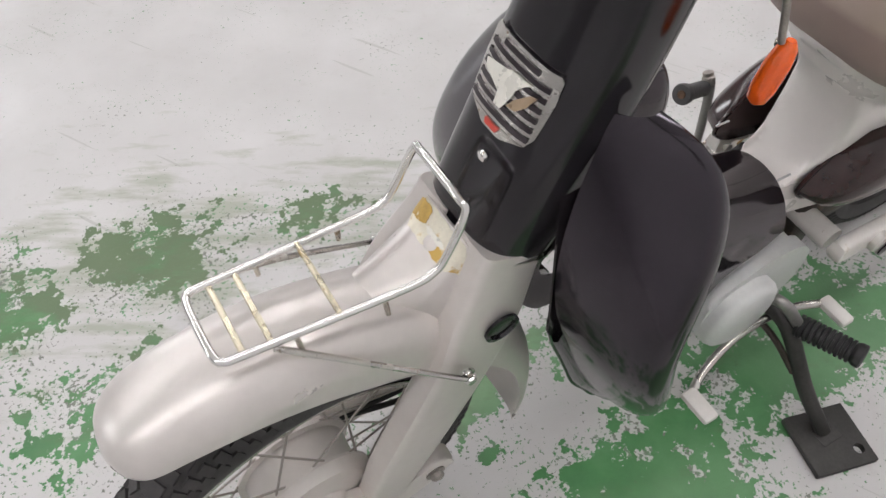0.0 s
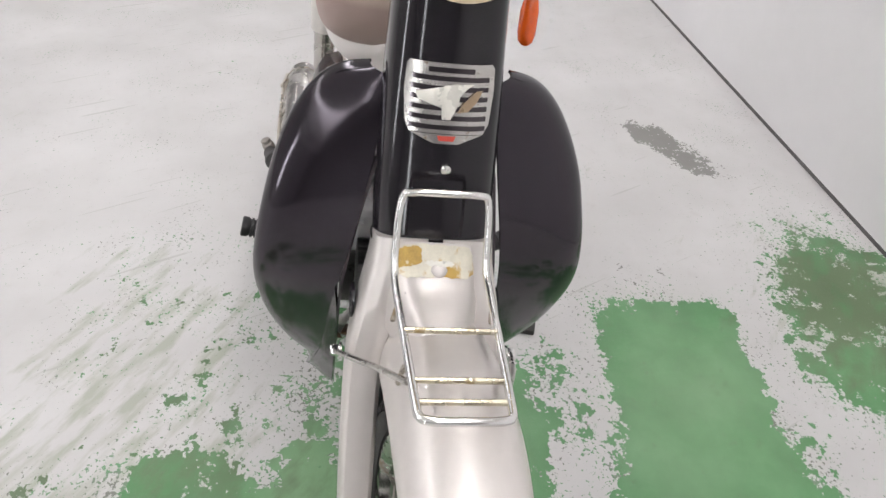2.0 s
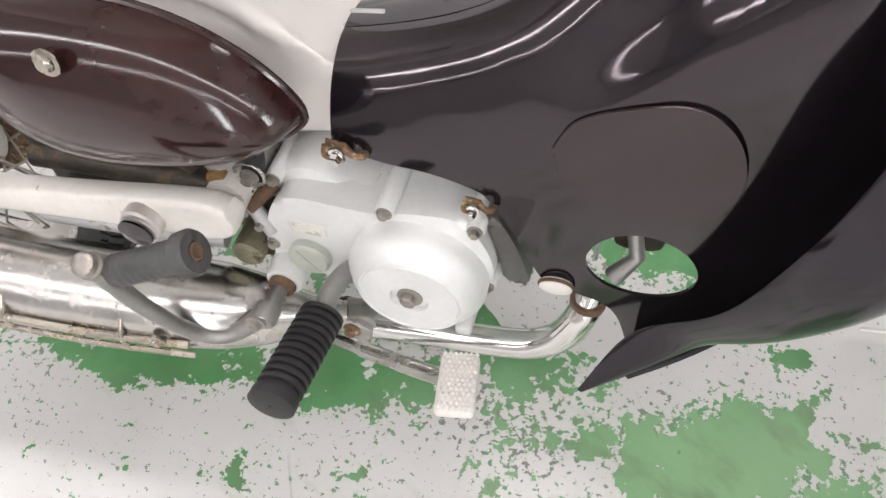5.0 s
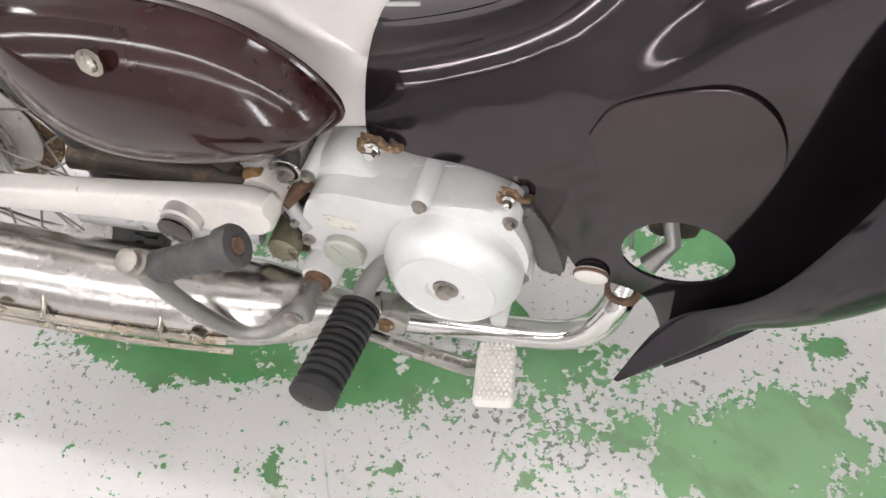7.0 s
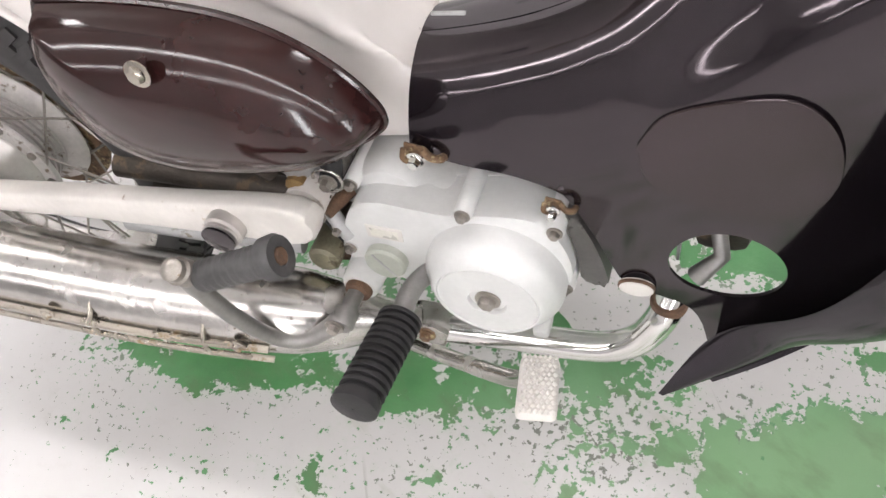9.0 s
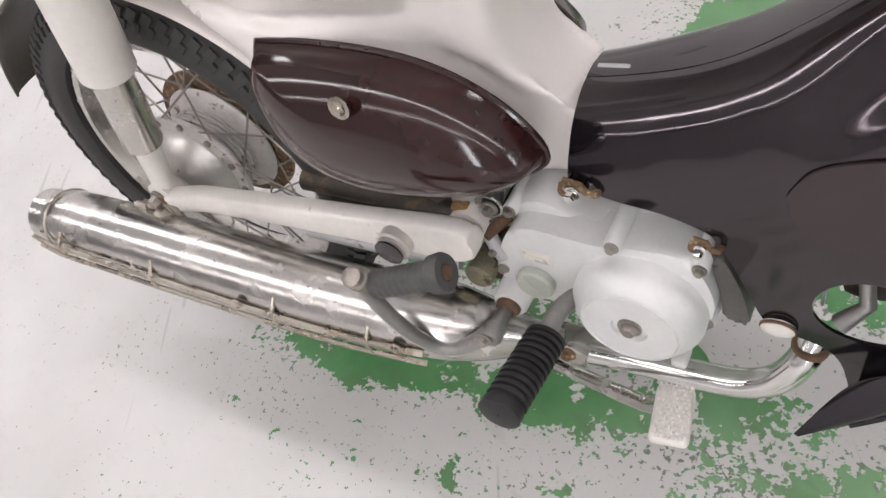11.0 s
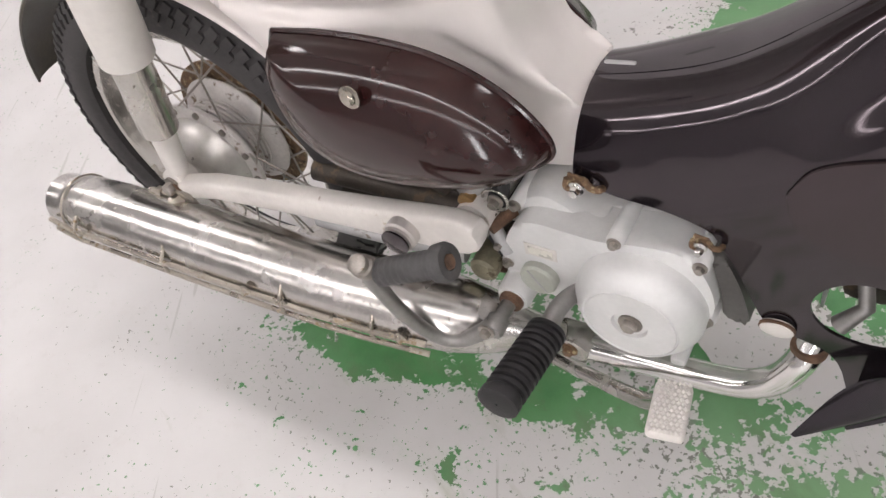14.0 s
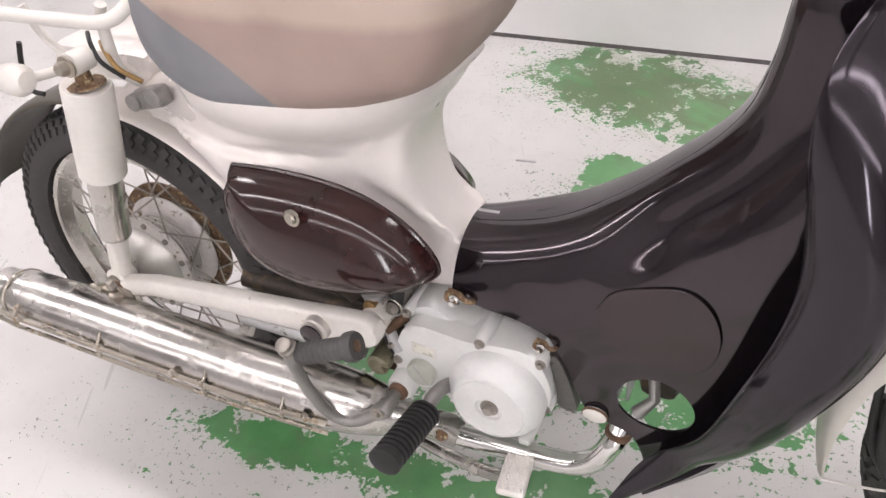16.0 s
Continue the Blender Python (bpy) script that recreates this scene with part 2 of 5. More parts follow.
    green = mix(nt, ramp(nt, noise_tex(nt, 30, 6, 0.7).outputs["Fac"], [(0.60, g3(0.0)), (0.72, g3(0.5))]).outputs["Color"], green, (0.10, 0.12, 0.075))
    green = mix(nt, math("MULTIPLY", attr("bleach"), 0.62), green, (0.30, 0.47, 0.27))
    grime = ramp(nt, math("ADD", streaks(18, 150, 2.0), math("MULTIPLY", dirt, 0.40)), [(0.62, g3(0.0)), (0.88, g3(0.75))]).outputs["Color"]
    green = mix(nt, grime, green, (0.125, 0.150, 0.085))
    base = mix(nt, bare, white, green)
    grey = ramp(nt, math("ADD", soot, math("ADD", signed(noise_tex(nt, 22, 6, 0.6).outputs["Fac"], 1.5), signed(fine.outputs["Fac"], 0.8))), [(0.50, g3(0.0)), (0.56, g3(1.0))]).outputs["Color"]
    base = mix(nt, grey, base, (0.21, 0.205, 0.19))
    L(base, b.inputs["Base Color"])
    rough = ramp(nt, noise_tex(nt, 6, 5).outputs["Fac"], [(0.3, g3(0.30)), (0.7, g3(0.48))]).outputs["Color"]
    L(mix(nt, bare, rough, g3(0.42)), b.inputs["Roughness"])
    bp = node(nt, "ShaderNodeBump", Strength=0.35, Distance=0.0012)
    L(math("SUBTRACT", math("SUBTRACT", math("MULTIPLY", fine.outputs["Fac"], 0.15), bare), math("MULTIPLY", chip, 0.6)), bp.inputs["Height"])
    L(bp.outputs["Normal"], b.inputs["Normal"])
    return m


M["floor"] = floor_material()


def seat_material():
    """Brown vinyl whose rear flank is a grey panel with a curved border."""
    m, nt, b = mat_new("seat_vinyl")
    L = nt.links.new
    tc = nt.nodes.new("ShaderNodeTexCoord")
    sep = nt.nodes.new("ShaderNodeSeparateXYZ")
    L(tc.outputs["Object"], sep.inputs[0])

    def math(op, a, c):
        n = nt.nodes.new("ShaderNodeMath")
        n.operation = op
        for i, v in enumerate((a, c)):
            if isinstance(v, float):
                n.inputs[i].default_value = v
            else:
                L(v, n.inputs[i])
        return n.outputs[0]

    d = math("SUBTRACT", sep.outputs["Z"], 0.58)
    border = math("SUBTRACT", -0.248, math("ADD", math("MULTIPLY", d, 0.5), math("MULTIPLY", math("MULTIPLY", d, d), 10.5)))
    mask = ramp(nt, math("SUBTRACT", border, sep.outputs["X"]), [(0.0, g3(0.0)), (0.003, g3(1.0))]).outputs["Color"]
    tone = noise_tex(nt, 9, 5)
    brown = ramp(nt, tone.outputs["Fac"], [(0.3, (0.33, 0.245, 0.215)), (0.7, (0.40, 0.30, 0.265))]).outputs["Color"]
    grey = ramp(nt, tone.outputs["Fac"], [(0.3, (0.19, 0.195, 0.215)), (0.7, (0.25, 0.255, 0.275))]).outputs["Color"]
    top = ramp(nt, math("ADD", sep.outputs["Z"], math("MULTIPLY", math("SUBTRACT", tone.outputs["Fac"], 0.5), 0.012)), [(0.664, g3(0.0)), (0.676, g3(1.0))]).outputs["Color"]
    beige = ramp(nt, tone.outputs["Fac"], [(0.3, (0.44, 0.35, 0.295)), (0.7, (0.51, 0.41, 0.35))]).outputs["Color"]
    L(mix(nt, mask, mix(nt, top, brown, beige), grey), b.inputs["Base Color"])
    b.inputs["Roughness"].default_value = 0.48
    bp = node(nt, "ShaderNodeBump", Strength=0.2, Distance=0.002)
    L(noise_tex(nt, 700, 5).outputs["Fac"], bp.inputs["Height"])
    L(bp.outputs["Normal"], b.inputs["Normal"])
    return m


M["seat_vinyl"] = seat_material()


# ---------------------------------------------------------------- mesh helpers
def finish(name, bm, material, label=""):
    bmesh.ops.remove_doubles(bm, verts=bm.verts, dist=1e-6)
    bmesh.ops.recalc_face_normals(bm, faces=bm.faces)
    me = bpy.data.meshes.new(name)
    bm.to_mesh(me)
    bm.free()
    me.materials.append(M[material])
    me.polygons.foreach_set("use_smooth", [True] * len(me.polygons))
    me.set_sharp_from_angle(angle=radians(38))
    ob = new(name, me)
    if label:
        ob["label"] = label
    return ob


def part(name, bm, material, parent, label=""):
    ob = finish(name, bm, material, label)
    ob.parent = parent
    return ob


def thing(name, bm, material, label, category, group="", kind=""):
    return tagged(finish(name, bm, material), label, category, group, kind)


def smooth_line(pts, n=40):
    """A smooth curve through the points, n steps (Catmull-Rom)."""
    p = [Vector(q) for q in pts]
    p = [p[0] * 2 - p[1]] + p + [p[-1] * 2 - p[-2]]
    out = []
    segs = len(p) - 3
    for i in range(n + 1):
        u = i / n * segs
        k = min(int(u), segs - 1)
        f = u - k
        a, b, c, d = p[k:k + 4]
        out.append(0.5 * ((2 * b) + (c - a) * f + (2 * a - 5 * b + 4 * c - d) * f * f + (3 * b - a - 3 * c + d) * f ** 3))
    return out


def ease(x, xs, ys):
    """A smooth curve through the given points that never overshoots them, read at x."""
    n = len(xs)
    if x <= xs[0] or x >= xs[-1]:
        return float(ys[0] if x <= xs[0] else ys[-1])
    step = [(ys[k + 1] - ys[k]) / (xs[k + 1] - xs[k]) for k in range(n - 1)]
    k = max(j for j in range(n - 1) if xs[j] <= x)

    def slope(j):
        if j in (0, n - 1):
            return step[0] if j == 0 else step[-1]
        a, c = step[j - 1], step[j]
        return 0.0 if a * c <= 0 else 2 * a * c / (a + c)

    h = xs[k + 1] - xs[k]
    t = (x - xs[k]) / h
    return float(ys[k] * (1 + 2 * t) * (1 - t) ** 2 + ys[k + 1] * t * t * (3 - 2 * t) + h * (slope(k) * t * (1 - t) ** 2 - slope(k + 1) * t * t * (1 - t)))


def even_out(line, rounds=14):
    """The same line with its small waves smoothed away and its ends kept."""
    for r in range(rounds):
        line = [line[0]] + [(a + b * 2 + c) / 4 for a, b, c in zip(line, line[1:], line[2:])] + [line[-1]]
    return line


def grid(bm, rows, closed_u=False, closed_v=False):
    """Quads over rows of points."""
    vs = [[bm.verts.new(p) for p in r] for r in rows]
    nv, nu = len(rows), len(rows[0])
    for j in range(nv if closed_v else nv - 1):
        for i in range(nu if closed_u else nu - 1):
            f = [vs[j][i], vs[j][(i + 1) % nu], vs[(j + 1) % nv][(i + 1) % nu], vs[(j + 1) % nv][i]]
            if len(set(f)) == 4:
                bm.faces.new(f)
    return vs


def sheet(rows, thick):
    """A sheet of some thickness over rows of points; the second side lies inward along the normals."""
    P = np.array([[tuple(p) for p in r] for r in rows], float)
    du, dv = np.gradient(P, axis=1), np.gradient(P, axis=0)
    n = np.cross(du, dv)
    n /= np.maximum(np.linalg.norm(n, axis=2, keepdims=True), 1e-9)
    Q = P - n * thick
    bm = bmesh.new()
    a = grid(bm, P)
    b = grid(bm, Q)
    nv, nu = len(rows), len(rows[0])
    ring = [(0, i) for i in range(nu)] + [(j, nu - 1) for j in range(1, nv)] + [(nv - 1, i) for i in range(nu - 2, -1, -1)] + [(j, 0) for j in range(nv - 2, 0, -1)]
    for k, (j, i) in enumerate(ring):
        j2, i2 = ring[(k + 1) % len(ring)]
        bm.faces.new((a[j][i], a[j2][i2], b[j2][i2], b[j][i]))
    return bm


def tube(bm, pts, r, seg=10, caps=True, flat=1.0):
    """A round bar along the points; r is one radius or one a point."""
    pts = [Vector(p) for p in pts]
    rs = [r] * len(pts) if isinstance(r, (int, float)) else list(r)
    if len(rs) != len(pts):
        rs = list(np.interp(np.linspace(0, 1, len(pts)), np.linspace(0, 1, len(rs)), rs))
    t0 = (pts[1] - pts[0]).normalized()
    up = Vector((0, 0, 1)) if abs(t0.z) < 0.9 else Vector((1, 0, 0))
    side = t0.cross(up).normalized()
    rows = []
    for i, p in enumerate(pts):
        t = (pts[min(i + 1, len(pts) - 1)] - pts[max(i - 1, 0)]).normalized()
        side = (side - t * side.dot(t)).normalized()
        other = t.cross(side)
        rows.append([p + (side * math.cos(a) + other * math.sin(a) * flat) * rs[i] for a in (2 * math.pi * k / seg for k in range(seg))])
    vs = grid(bm, rows, closed_u=True)
    if caps:
        bm.faces.new(vs[0])
        bm.faces.new(vs[-1][::-1])
    return bm


def lathe(bm, profile, seg=32, at=(0, 0, 0), axis="y", turn=None, closed=False):
    """Turns a profile of (radius, height) about an axis through a point; closed joins last to first."""
    rows = []
    for rad, h in profile:
        row = []
        for k in range(seg):
            a = 2 * math.pi * k / seg
            c, s = rad * math.cos(a), rad * math.sin(a)
            v = {"y": Vector((c, h, s)), "z": Vector((c, s, h)), "x": Vector((h, c, s))}[axis]
            if turn:
                v = turn @ v
            row.append(v + Vector(at))
        rows.append(row)
    vs = grid(bm, rows, closed_u=True, closed_v=closed)
    if not closed:
        if profile[0][0] > 1e-6:
            bm.faces.new(vs[0])
        if profile[-1][0] > 1e-6:
            bm.faces.new(vs[-1][::-1])
    return bm


def box(bm, centre, size, bevel=0.0, turn=None, seg=2):
    m = Matrix.Translation(centre) @ (turn.to_4x4() if turn else Matrix()) @ Matrix.Diagonal((*size, 1))
    r = bmesh.ops.create_cube(bm, size=1.0, matrix=m)
    if bevel:
        edges = list({e for v in r["verts"] for e in v.link_edges})
        bmesh.ops.bevel(bm, geom=edges, offset=bevel, segments=seg, affect="EDGES", profile=0.5)
    return bm


def domed(outline, y0, y1, rings=7, power=2.4, n=64, flat=0.0, back=True):
    """A cushion over a closed outline of (x, z): from the edge at y0 it swells to y1 in the middle."""
    c = smooth_line([(x, 0, z) for x, z in outline] + [(outline[0][0], 0, outline[0][1])], n)[:-1]
    cx = sum(p.x for p in c) / len(c)
    cz = sum(p.z for p in c) / len(c)
    rows = []
    for k in range(rings + 1):
        s = 1 - (1 - flat) * (k / rings) if k < rings else max(flat, 0.02)
        rel = (1 - s) / (1 - flat + 1e-9)
        h = (1 - (1 - rel) ** power) ** (1 / power)
        rows.append([Vector((cx + (p.x - cx) * s, y0 + (y1 - y0) * h, cz + (p.z - cz) * s)) for p in c])
    bm = bmesh.new()
    vs = grid(bm, rows, closed_u=True)
    bm.faces.new(vs[-1])
    if back:
        bm.faces.new(vs[0][::-1])
    return bm


def slab(outline, y0, y1, bevel=0.004, n=0):
    """A plate: the outline of (x, z) from y0 to y1, with rounded edges."""
    pts = smooth_line([(x, 0, z) for x, z in outline] + [(outline[0][0], 0, outline[0][1])], n)[:-1] if n else [Vector((x, 0, z)) for x, z in outline]
    bm = bmesh.new()
    a = [bm.verts.new((p.x, y0, p.z)) for p in pts]
    b = [bm.verts.new((p.x, y1, p.z)) for p in pts]
    bm.faces.new(a)
    bm.faces.new(b[::-1])
    for i in range(len(pts)):
        bm.faces.new((a[i], a[(i + 1) % len(pts)], b[(i + 1) % len(pts)], b[i]))
    if bevel:
        rim = [e for e in bm.edges if abs(e.verts[0].co.y - e.verts[1].co.y) < 1e-6]
        bmesh.ops.bevel(bm, geom=rim, offset=bevel, segments=2, affect="EDGES", profile=0.5)
    return bm


def bolt(parent, name, at, r=0.006, h=0.006, axis="y", out=-1, material="chrome", label=""):
    """A hexagon bolt head on a washer."""
    bm = bmesh.new()
    lathe(bm, [(r * 1.45, 0), (r * 1.45, out * h * 0.25), (r * 1.2, out * h * 0.3)], 16, at, axis)
    lathe(bm, [(r, out * h * 0.2), (r, out * h * 0.9), (r * 0.8, out * h * 1.15)], 6, at, axis)
    return part(name, bm, material, parent, label)


def blend(ob, voxel, rounds, material):
    """Melts the overlapping shells of a mesh into one skin with soft hollows."""
    mod = ob.modifiers.new("skin", "REMESH")
    mod.mode, mod.voxel_size = "VOXEL", voxel
    soft = ob.modifiers.new("soft", "SMOOTH")
    soft.factor, soft.iterations = 0.5, rounds
    dg = bpy.context.evaluated_depsgraph_get()
    made = bpy.data.meshes.new_from_object(ob.evaluated_get(dg))
    ob.modifiers.clear()
    old = ob.data
    ob.data = made
    bpy.data.meshes.remove(old)
    made.materials.clear()
    made.materials.append(M[material])
    made.polygons.foreach_set("use_smooth", [True] * len(made.polygons))
    return ob


def cut(ob, cutters):
    """Takes the cutters out of a mesh, and drops them."""
    for bm in cutters:
        bmesh.ops.recalc_face_normals(bm, faces=bm.faces)
        me = bpy.data.meshes.new("cutter")
        bm.to_mesh(me)
        bm.free()
        c = new("cutter", me)
        mod = ob.modifiers.new("cut", "BOOLEAN")
        mod.operation, mod.object, mod.solver = "DIFFERENCE", c, "EXACT"
        dg = bpy.context.evaluated_depsgraph_get()
        made = bpy.data.meshes.new_from_object(ob.evaluated_get(dg))
        ob.modifiers.clear()
        old = ob.data
        ob.data = made
        bpy.data.meshes.remove(old)
        bpy.data.objects.remove(c)
    ob.data.set_sharp_from_angle(angle=radians(38))
    return ob


# ---------------------------------------------------------------- the room
def build_floor():
    """The floor sheet, 14 m long, fine where it is seen near, with the flaking of its paint as an attribute."""
    xs = np.unique(np.r_[np.linspace(-8, -2.2, 14), np.arange(-2.2, 1.6, 0.025), np.linspace(1.6, 6, 12)])
    ys = np.unique(np.r_[np.linspace(-6.1, -1.6, 14), np.arange(-1.6, 1.24, 0.025)])
    X, Y = np.meshgrid(xs, ys)
    # patches where the white coat is gone: x, y, half length, half width, turn, strength
    under = [(-0.41, -0.112, 0.15, 0.040, 6, 0.80), (-0.17, -0.092, 0.13, 0.042, 6, 0.80), (-0.02, -0.03, 0.11, 0.06, 0, 0.60), (0.05, -0.125, 0.13, 0.06, 0, 0.50), (0.25, -0.105, 0.115, 0.062, 4, 0.86), (0.29, 0.025, 0.045, 0.012, -25, 0.75), (0.10, 0.17, 0.20, 0.09, 0, 0.74), (-0.28, 0.14, 0.24, 0.10, 0, 0.82), (0.14, 0.25, 0.17, 0.045, 0, 0.90)]
    left = [(0.28, 0.58, 0.16, 0.16, 0, 0.95), (0.05, 0.33, 0.14, 0.08, 0, 0.52), (-0.20, 1.05, 0.22, 0.15, -12, 0.80), (0.02, 0.98, 0.12, 0.12, 0, 0.85), (-0.52, 0.40, 0.10, 0.08, 0, 0.3), (0.55, 0.45, 0.2, 0.2, 0, 0.5)]
    right = [(0.60, -0.62, 0.13, 0.13, 20, 0.66), (0.86, -0.64, 0.10, 0.14, 0, 0.66), (0.34, -0.56, 0.16, 0.07, -10, 0.52), (0.22, -0.33, 0.075, 0.085, 20, 0.86), (0.31, -0.21, 0.08, 0.07, 0, 0.78), (-0.12, -0.22, 0.16, 0.06, 0, 0.36), (-0.20, -0.42, 0.20, 0.12, 0, 0.30), (0.75, -0.35, 0.18, 0.12, 0, 0.52), (0.62, 0.10, 0.2, 0.2, 0, 0.5), (-0.44, -0.22, 0.12, 0.05, 0, 0.30), (0.02, -0.28, 0.24, 0.10, 0, 0.34)]
    bleach = [(0.25, -0.100, 0.13, 0.075, 4, 1.0), (0.06, -0.16, 0.12, 0.06, 0, 0.6), (0.10, 0.59, 0.26, 0.16, 0, 0.55), (0.14, 0.25, 0.15, 0.05, 0, 0.3), (0.02, 0.98, 0.12, 0.12, 0, 0.35)]
    dirty = [(0.62, -0.62, 0.30, 0.22, 0, 1.0), (0.30, -0.55, 0.30, 0.15, 0, 0.9), (0.05, -0.40, 0.25, 0.18, 35, 0.8), (-0.12, -0.40, 0.26, 0.15, 20, 0.85), (-0.16, 1.05, 0.24, 0.17, -12, 1.0), (-0.05, -0.10, 0.5, 0.06, 6, 0.35)]
    sooty = [(-0.92, 0.84, 0.085, 0.055, 20, 0.85), (-0.80, 0.90, 0.12, 0.055, 25, 0.76), (-0.68, 0.99, 0.06, 0.03, 20, 0.46), (-0.30, 0.59, 0.10, 0.09, 0, 0.30), (-0.50, 1.12, 0.06, 0.03, 0, 0.42), (-0.44, -0.86, 0.05, 0.03, 40, 0.5)]

    def spread(patches):
        F = np.zeros_like(X)
        for x, y, a, b, turn, s in patches:
            c, n = math.cos(radians(turn)), math.sin(radians(turn))
            u, v = ((X - x) * c + (Y - y) * n) / a, (-(X - x) * n + (Y - y) * c) / b
            F = np.maximum(F, s * np.exp(-0.5 * (u * u + v * v) ** 1.3))
        return F

    # the one large bare patch with a clear border
    rim = np.maximum(abs(X - 0.07) / 0.25, abs(Y - 0.59 + 0.10 * (X - 0.05)) / 0.145)
    F = np.maximum(spread(under + left + right), 1.2 / (1 + np.exp(np.minimum(50, (rim - 1.0) / 0.11))))
    nx, ny = len(xs), len(ys)
    idx = np.arange(nx * ny).reshape(ny, nx)
    faces = np.stack([idx[:-1, :-1], idx[:-1, 1:], idx[1:, 1:], idx[1:, :-1]], -1).reshape(-1, 4)
    me = bpy.data.meshes.new("floor")
    me.from_pydata(np.c_[X.ravel(), Y.ravel(), np.zeros(nx * ny)].tolist(), [], faces.tolist())
    for name, field in (("flaking", F), ("dirt", spread(dirty)), ("soot", spread(sooty)), ("bleach", spread(bleach))):
        me.attributes.new(name, "FLOAT", "POINT").data.foreach_set("value", field.ravel().astype(np.float32))
    me.materials.append(M["floor"])
    return tagged(new("floor", me), "white painted floor flaked to an older green coat", "floor", kind="structure")


build_floor()

WALL_Y = 1.225


def plain_wall(name, centre, size, label, material="unseen_wall"):
    return thing(name, box(bmesh.new(), centre, size), material, label, "wall", kind="structure")


plain_wall("wall_north", (-1.0, WALL_Y + 0.1, 1.40), (14.2, 0.2, 2.776), "smooth white wall meeting the floor in a dark joint", "wall")


def window(name, along, at, lo, hi):
    """A narrow window with a glowing pane, unseen and added for tall streak reflections, set through a wall: along 'x'
    on the south wall (at = y), along 'y' on the east wall (at = x).
    """
    def lay(u, v, z, su, sv, sz):
        return ((u, v, z), (su, sv, sz)) if along == "x" else ((v, u, z), (sv, su, sz))

    mid, wid, z0, z1 = (lo + hi) / 2, hi - lo, 0.5, 2.6
    bm = bmesh.new()
    for u, z, su, sz in ((mid, z0 + 0.03, wid, 0.06), (mid, z1 - 0.03, wid, 0.06), (lo + 0.02, (z0 + z1) / 2, 0.04, z1 - z0 - 0.12), (hi - 0.02, (z0 + z1) / 2, 0.04, z1 - z0 - 0.12)):
        box(bm, *lay(u, at, z, su, 0.12, sz), 0.004)
    frame_ob = thing(name, bm, "ceiling", "added window frame, unseen, round a tall glowing pane", "window", kind="structure")
    p = bmesh.new()
    box(p, *lay(mid, at, (z0 + z1) / 2, wid - 0.082, 0.02, z1 - z0 - 0.122))
    part("pane", p, "pane", frame_ob, "added glowing pane for streak reflections")


def pierced_wall(name, along, at, a, c, gaps, label):
    """A wall 0.2 m thick from a to c, with openings between the given stretches."""
    bm = bmesh.new()
    edges = [a] + [v for g in gaps for v in g] + [c]
    for k in range(0, len(edges), 2):
        u, su = (edges[k] + edges[k + 1]) / 2, edges[k + 1] - edges[k]
        box(bm, *(((u, at, 1.4), (su, 0.2, 2.8)) if along == "x" else ((at, u, 1.4), (0.2, su, 2.8))))
    for lo, hi in gaps:
        for z, sz in ((0.25, 0.5), (2.7, 0.2)):
            box(bm, *((((lo + hi) / 2, at, z), (hi - lo, 0.2, sz)) if along == "x" else ((at, (lo + hi) / 2, z), (0.2, hi - lo, sz))))
    thing(name, bm, "unseen_wall", label, "wall", kind="structure")


# Unseen windows, assumed only from the tall streaks that the wings reflect.
SOUTH = ((1.2, 1.75),)
EAST = ((-2.7, -2.2),)
# Unseen walls added to close the room; their grey shapes reflections and side fill.
pierced_wall("wall_south", "x", -6.1, -8.1, 6.1, SOUTH, "unseen wall, grey toned for reflections, with an added glowing window")
pierced_wall("wall_east", "y", 6.1, -6.0, 1.2, EAST, "unseen wall, grey toned for reflections, with an added glowing window")
for k, (lo, hi) in enumerate(SOUTH):
    window("window_%d" % (k + 1), "x", -6.1, lo, hi)
for k, (lo, hi) in enumerate(EAST):
    window("window_%d" % (k + 2), "y", 6.1, lo, hi)
plain_wall("wall_west", (-8.1, -2.4, 1.4), (0.2, 7.2, 2.8), "unseen wall closing the room, grey toned for reflections")
thing("joint", box(bmesh.new(), (-1.0, WALL_Y + 0.02, 0.006), (14.0, 0.04, 0.0115)), "trim_dark", "dark open joint under the white wall", "joint", kind="structure")
thing("ceiling", box(bmesh.new(), (-1.0, -2.4, 2.85), (14.4, 7.6, 0.1)), "ceiling", "plain white ceiling", "ceiling", kind="structure")


def ceiling_light(x, y, turn):
    bm = bmesh.new()
    box(bm, (0, 0, -0.03), (1.24, 0.26, 0.06), 0.008)
    body = thing("ceiling_light", bm, "ceiling", "white batten lamp with a bright diffuser", "lamp", group="batten lamps on the ceiling")
    b2 = bmesh.new()
    tube(b2, [(-0.59, 0, -0.062), (0.59, 0, -0.062)], 0.095, 20, True, 0.4)
    part("diffuser", b2, "tube_light", body, "glowing white diffuser")
    for s in (-1, 1):
        box(b3 := bmesh.new(), (s * 0.605, 0, -0.06), (0.02, 0.22, 0.09), 0.004)
        part("end_cap", b3, "ceiling", body)
    body.matrix_world = pose(x, y, 2.80, 0, 0, turn)
    return body


for lx in (-5.1, -3.84, -2.58, -1.32, -0.06, 1.20, 2.46, 3.72):
    for ly in (-4.4, -1.8, 0.45):
        ceiling_light(lx, ly, 0)

# ---------------------------------------------------------------- the motorcycle
# x ahead, y to its left, z up, from the ground between the wheels; it leans on its side stand.
bike = tagged(new("motorcycle"), "silver step-through motorcycle with black leg shield on its side stand", "motorcycle")
bike.rotation_euler = (radians(-4.0), 0, 0)
FRONT, REAR = Vector((0.572, 0.008, 0.239)), Vector((-0.613, -0.030, 0.243))


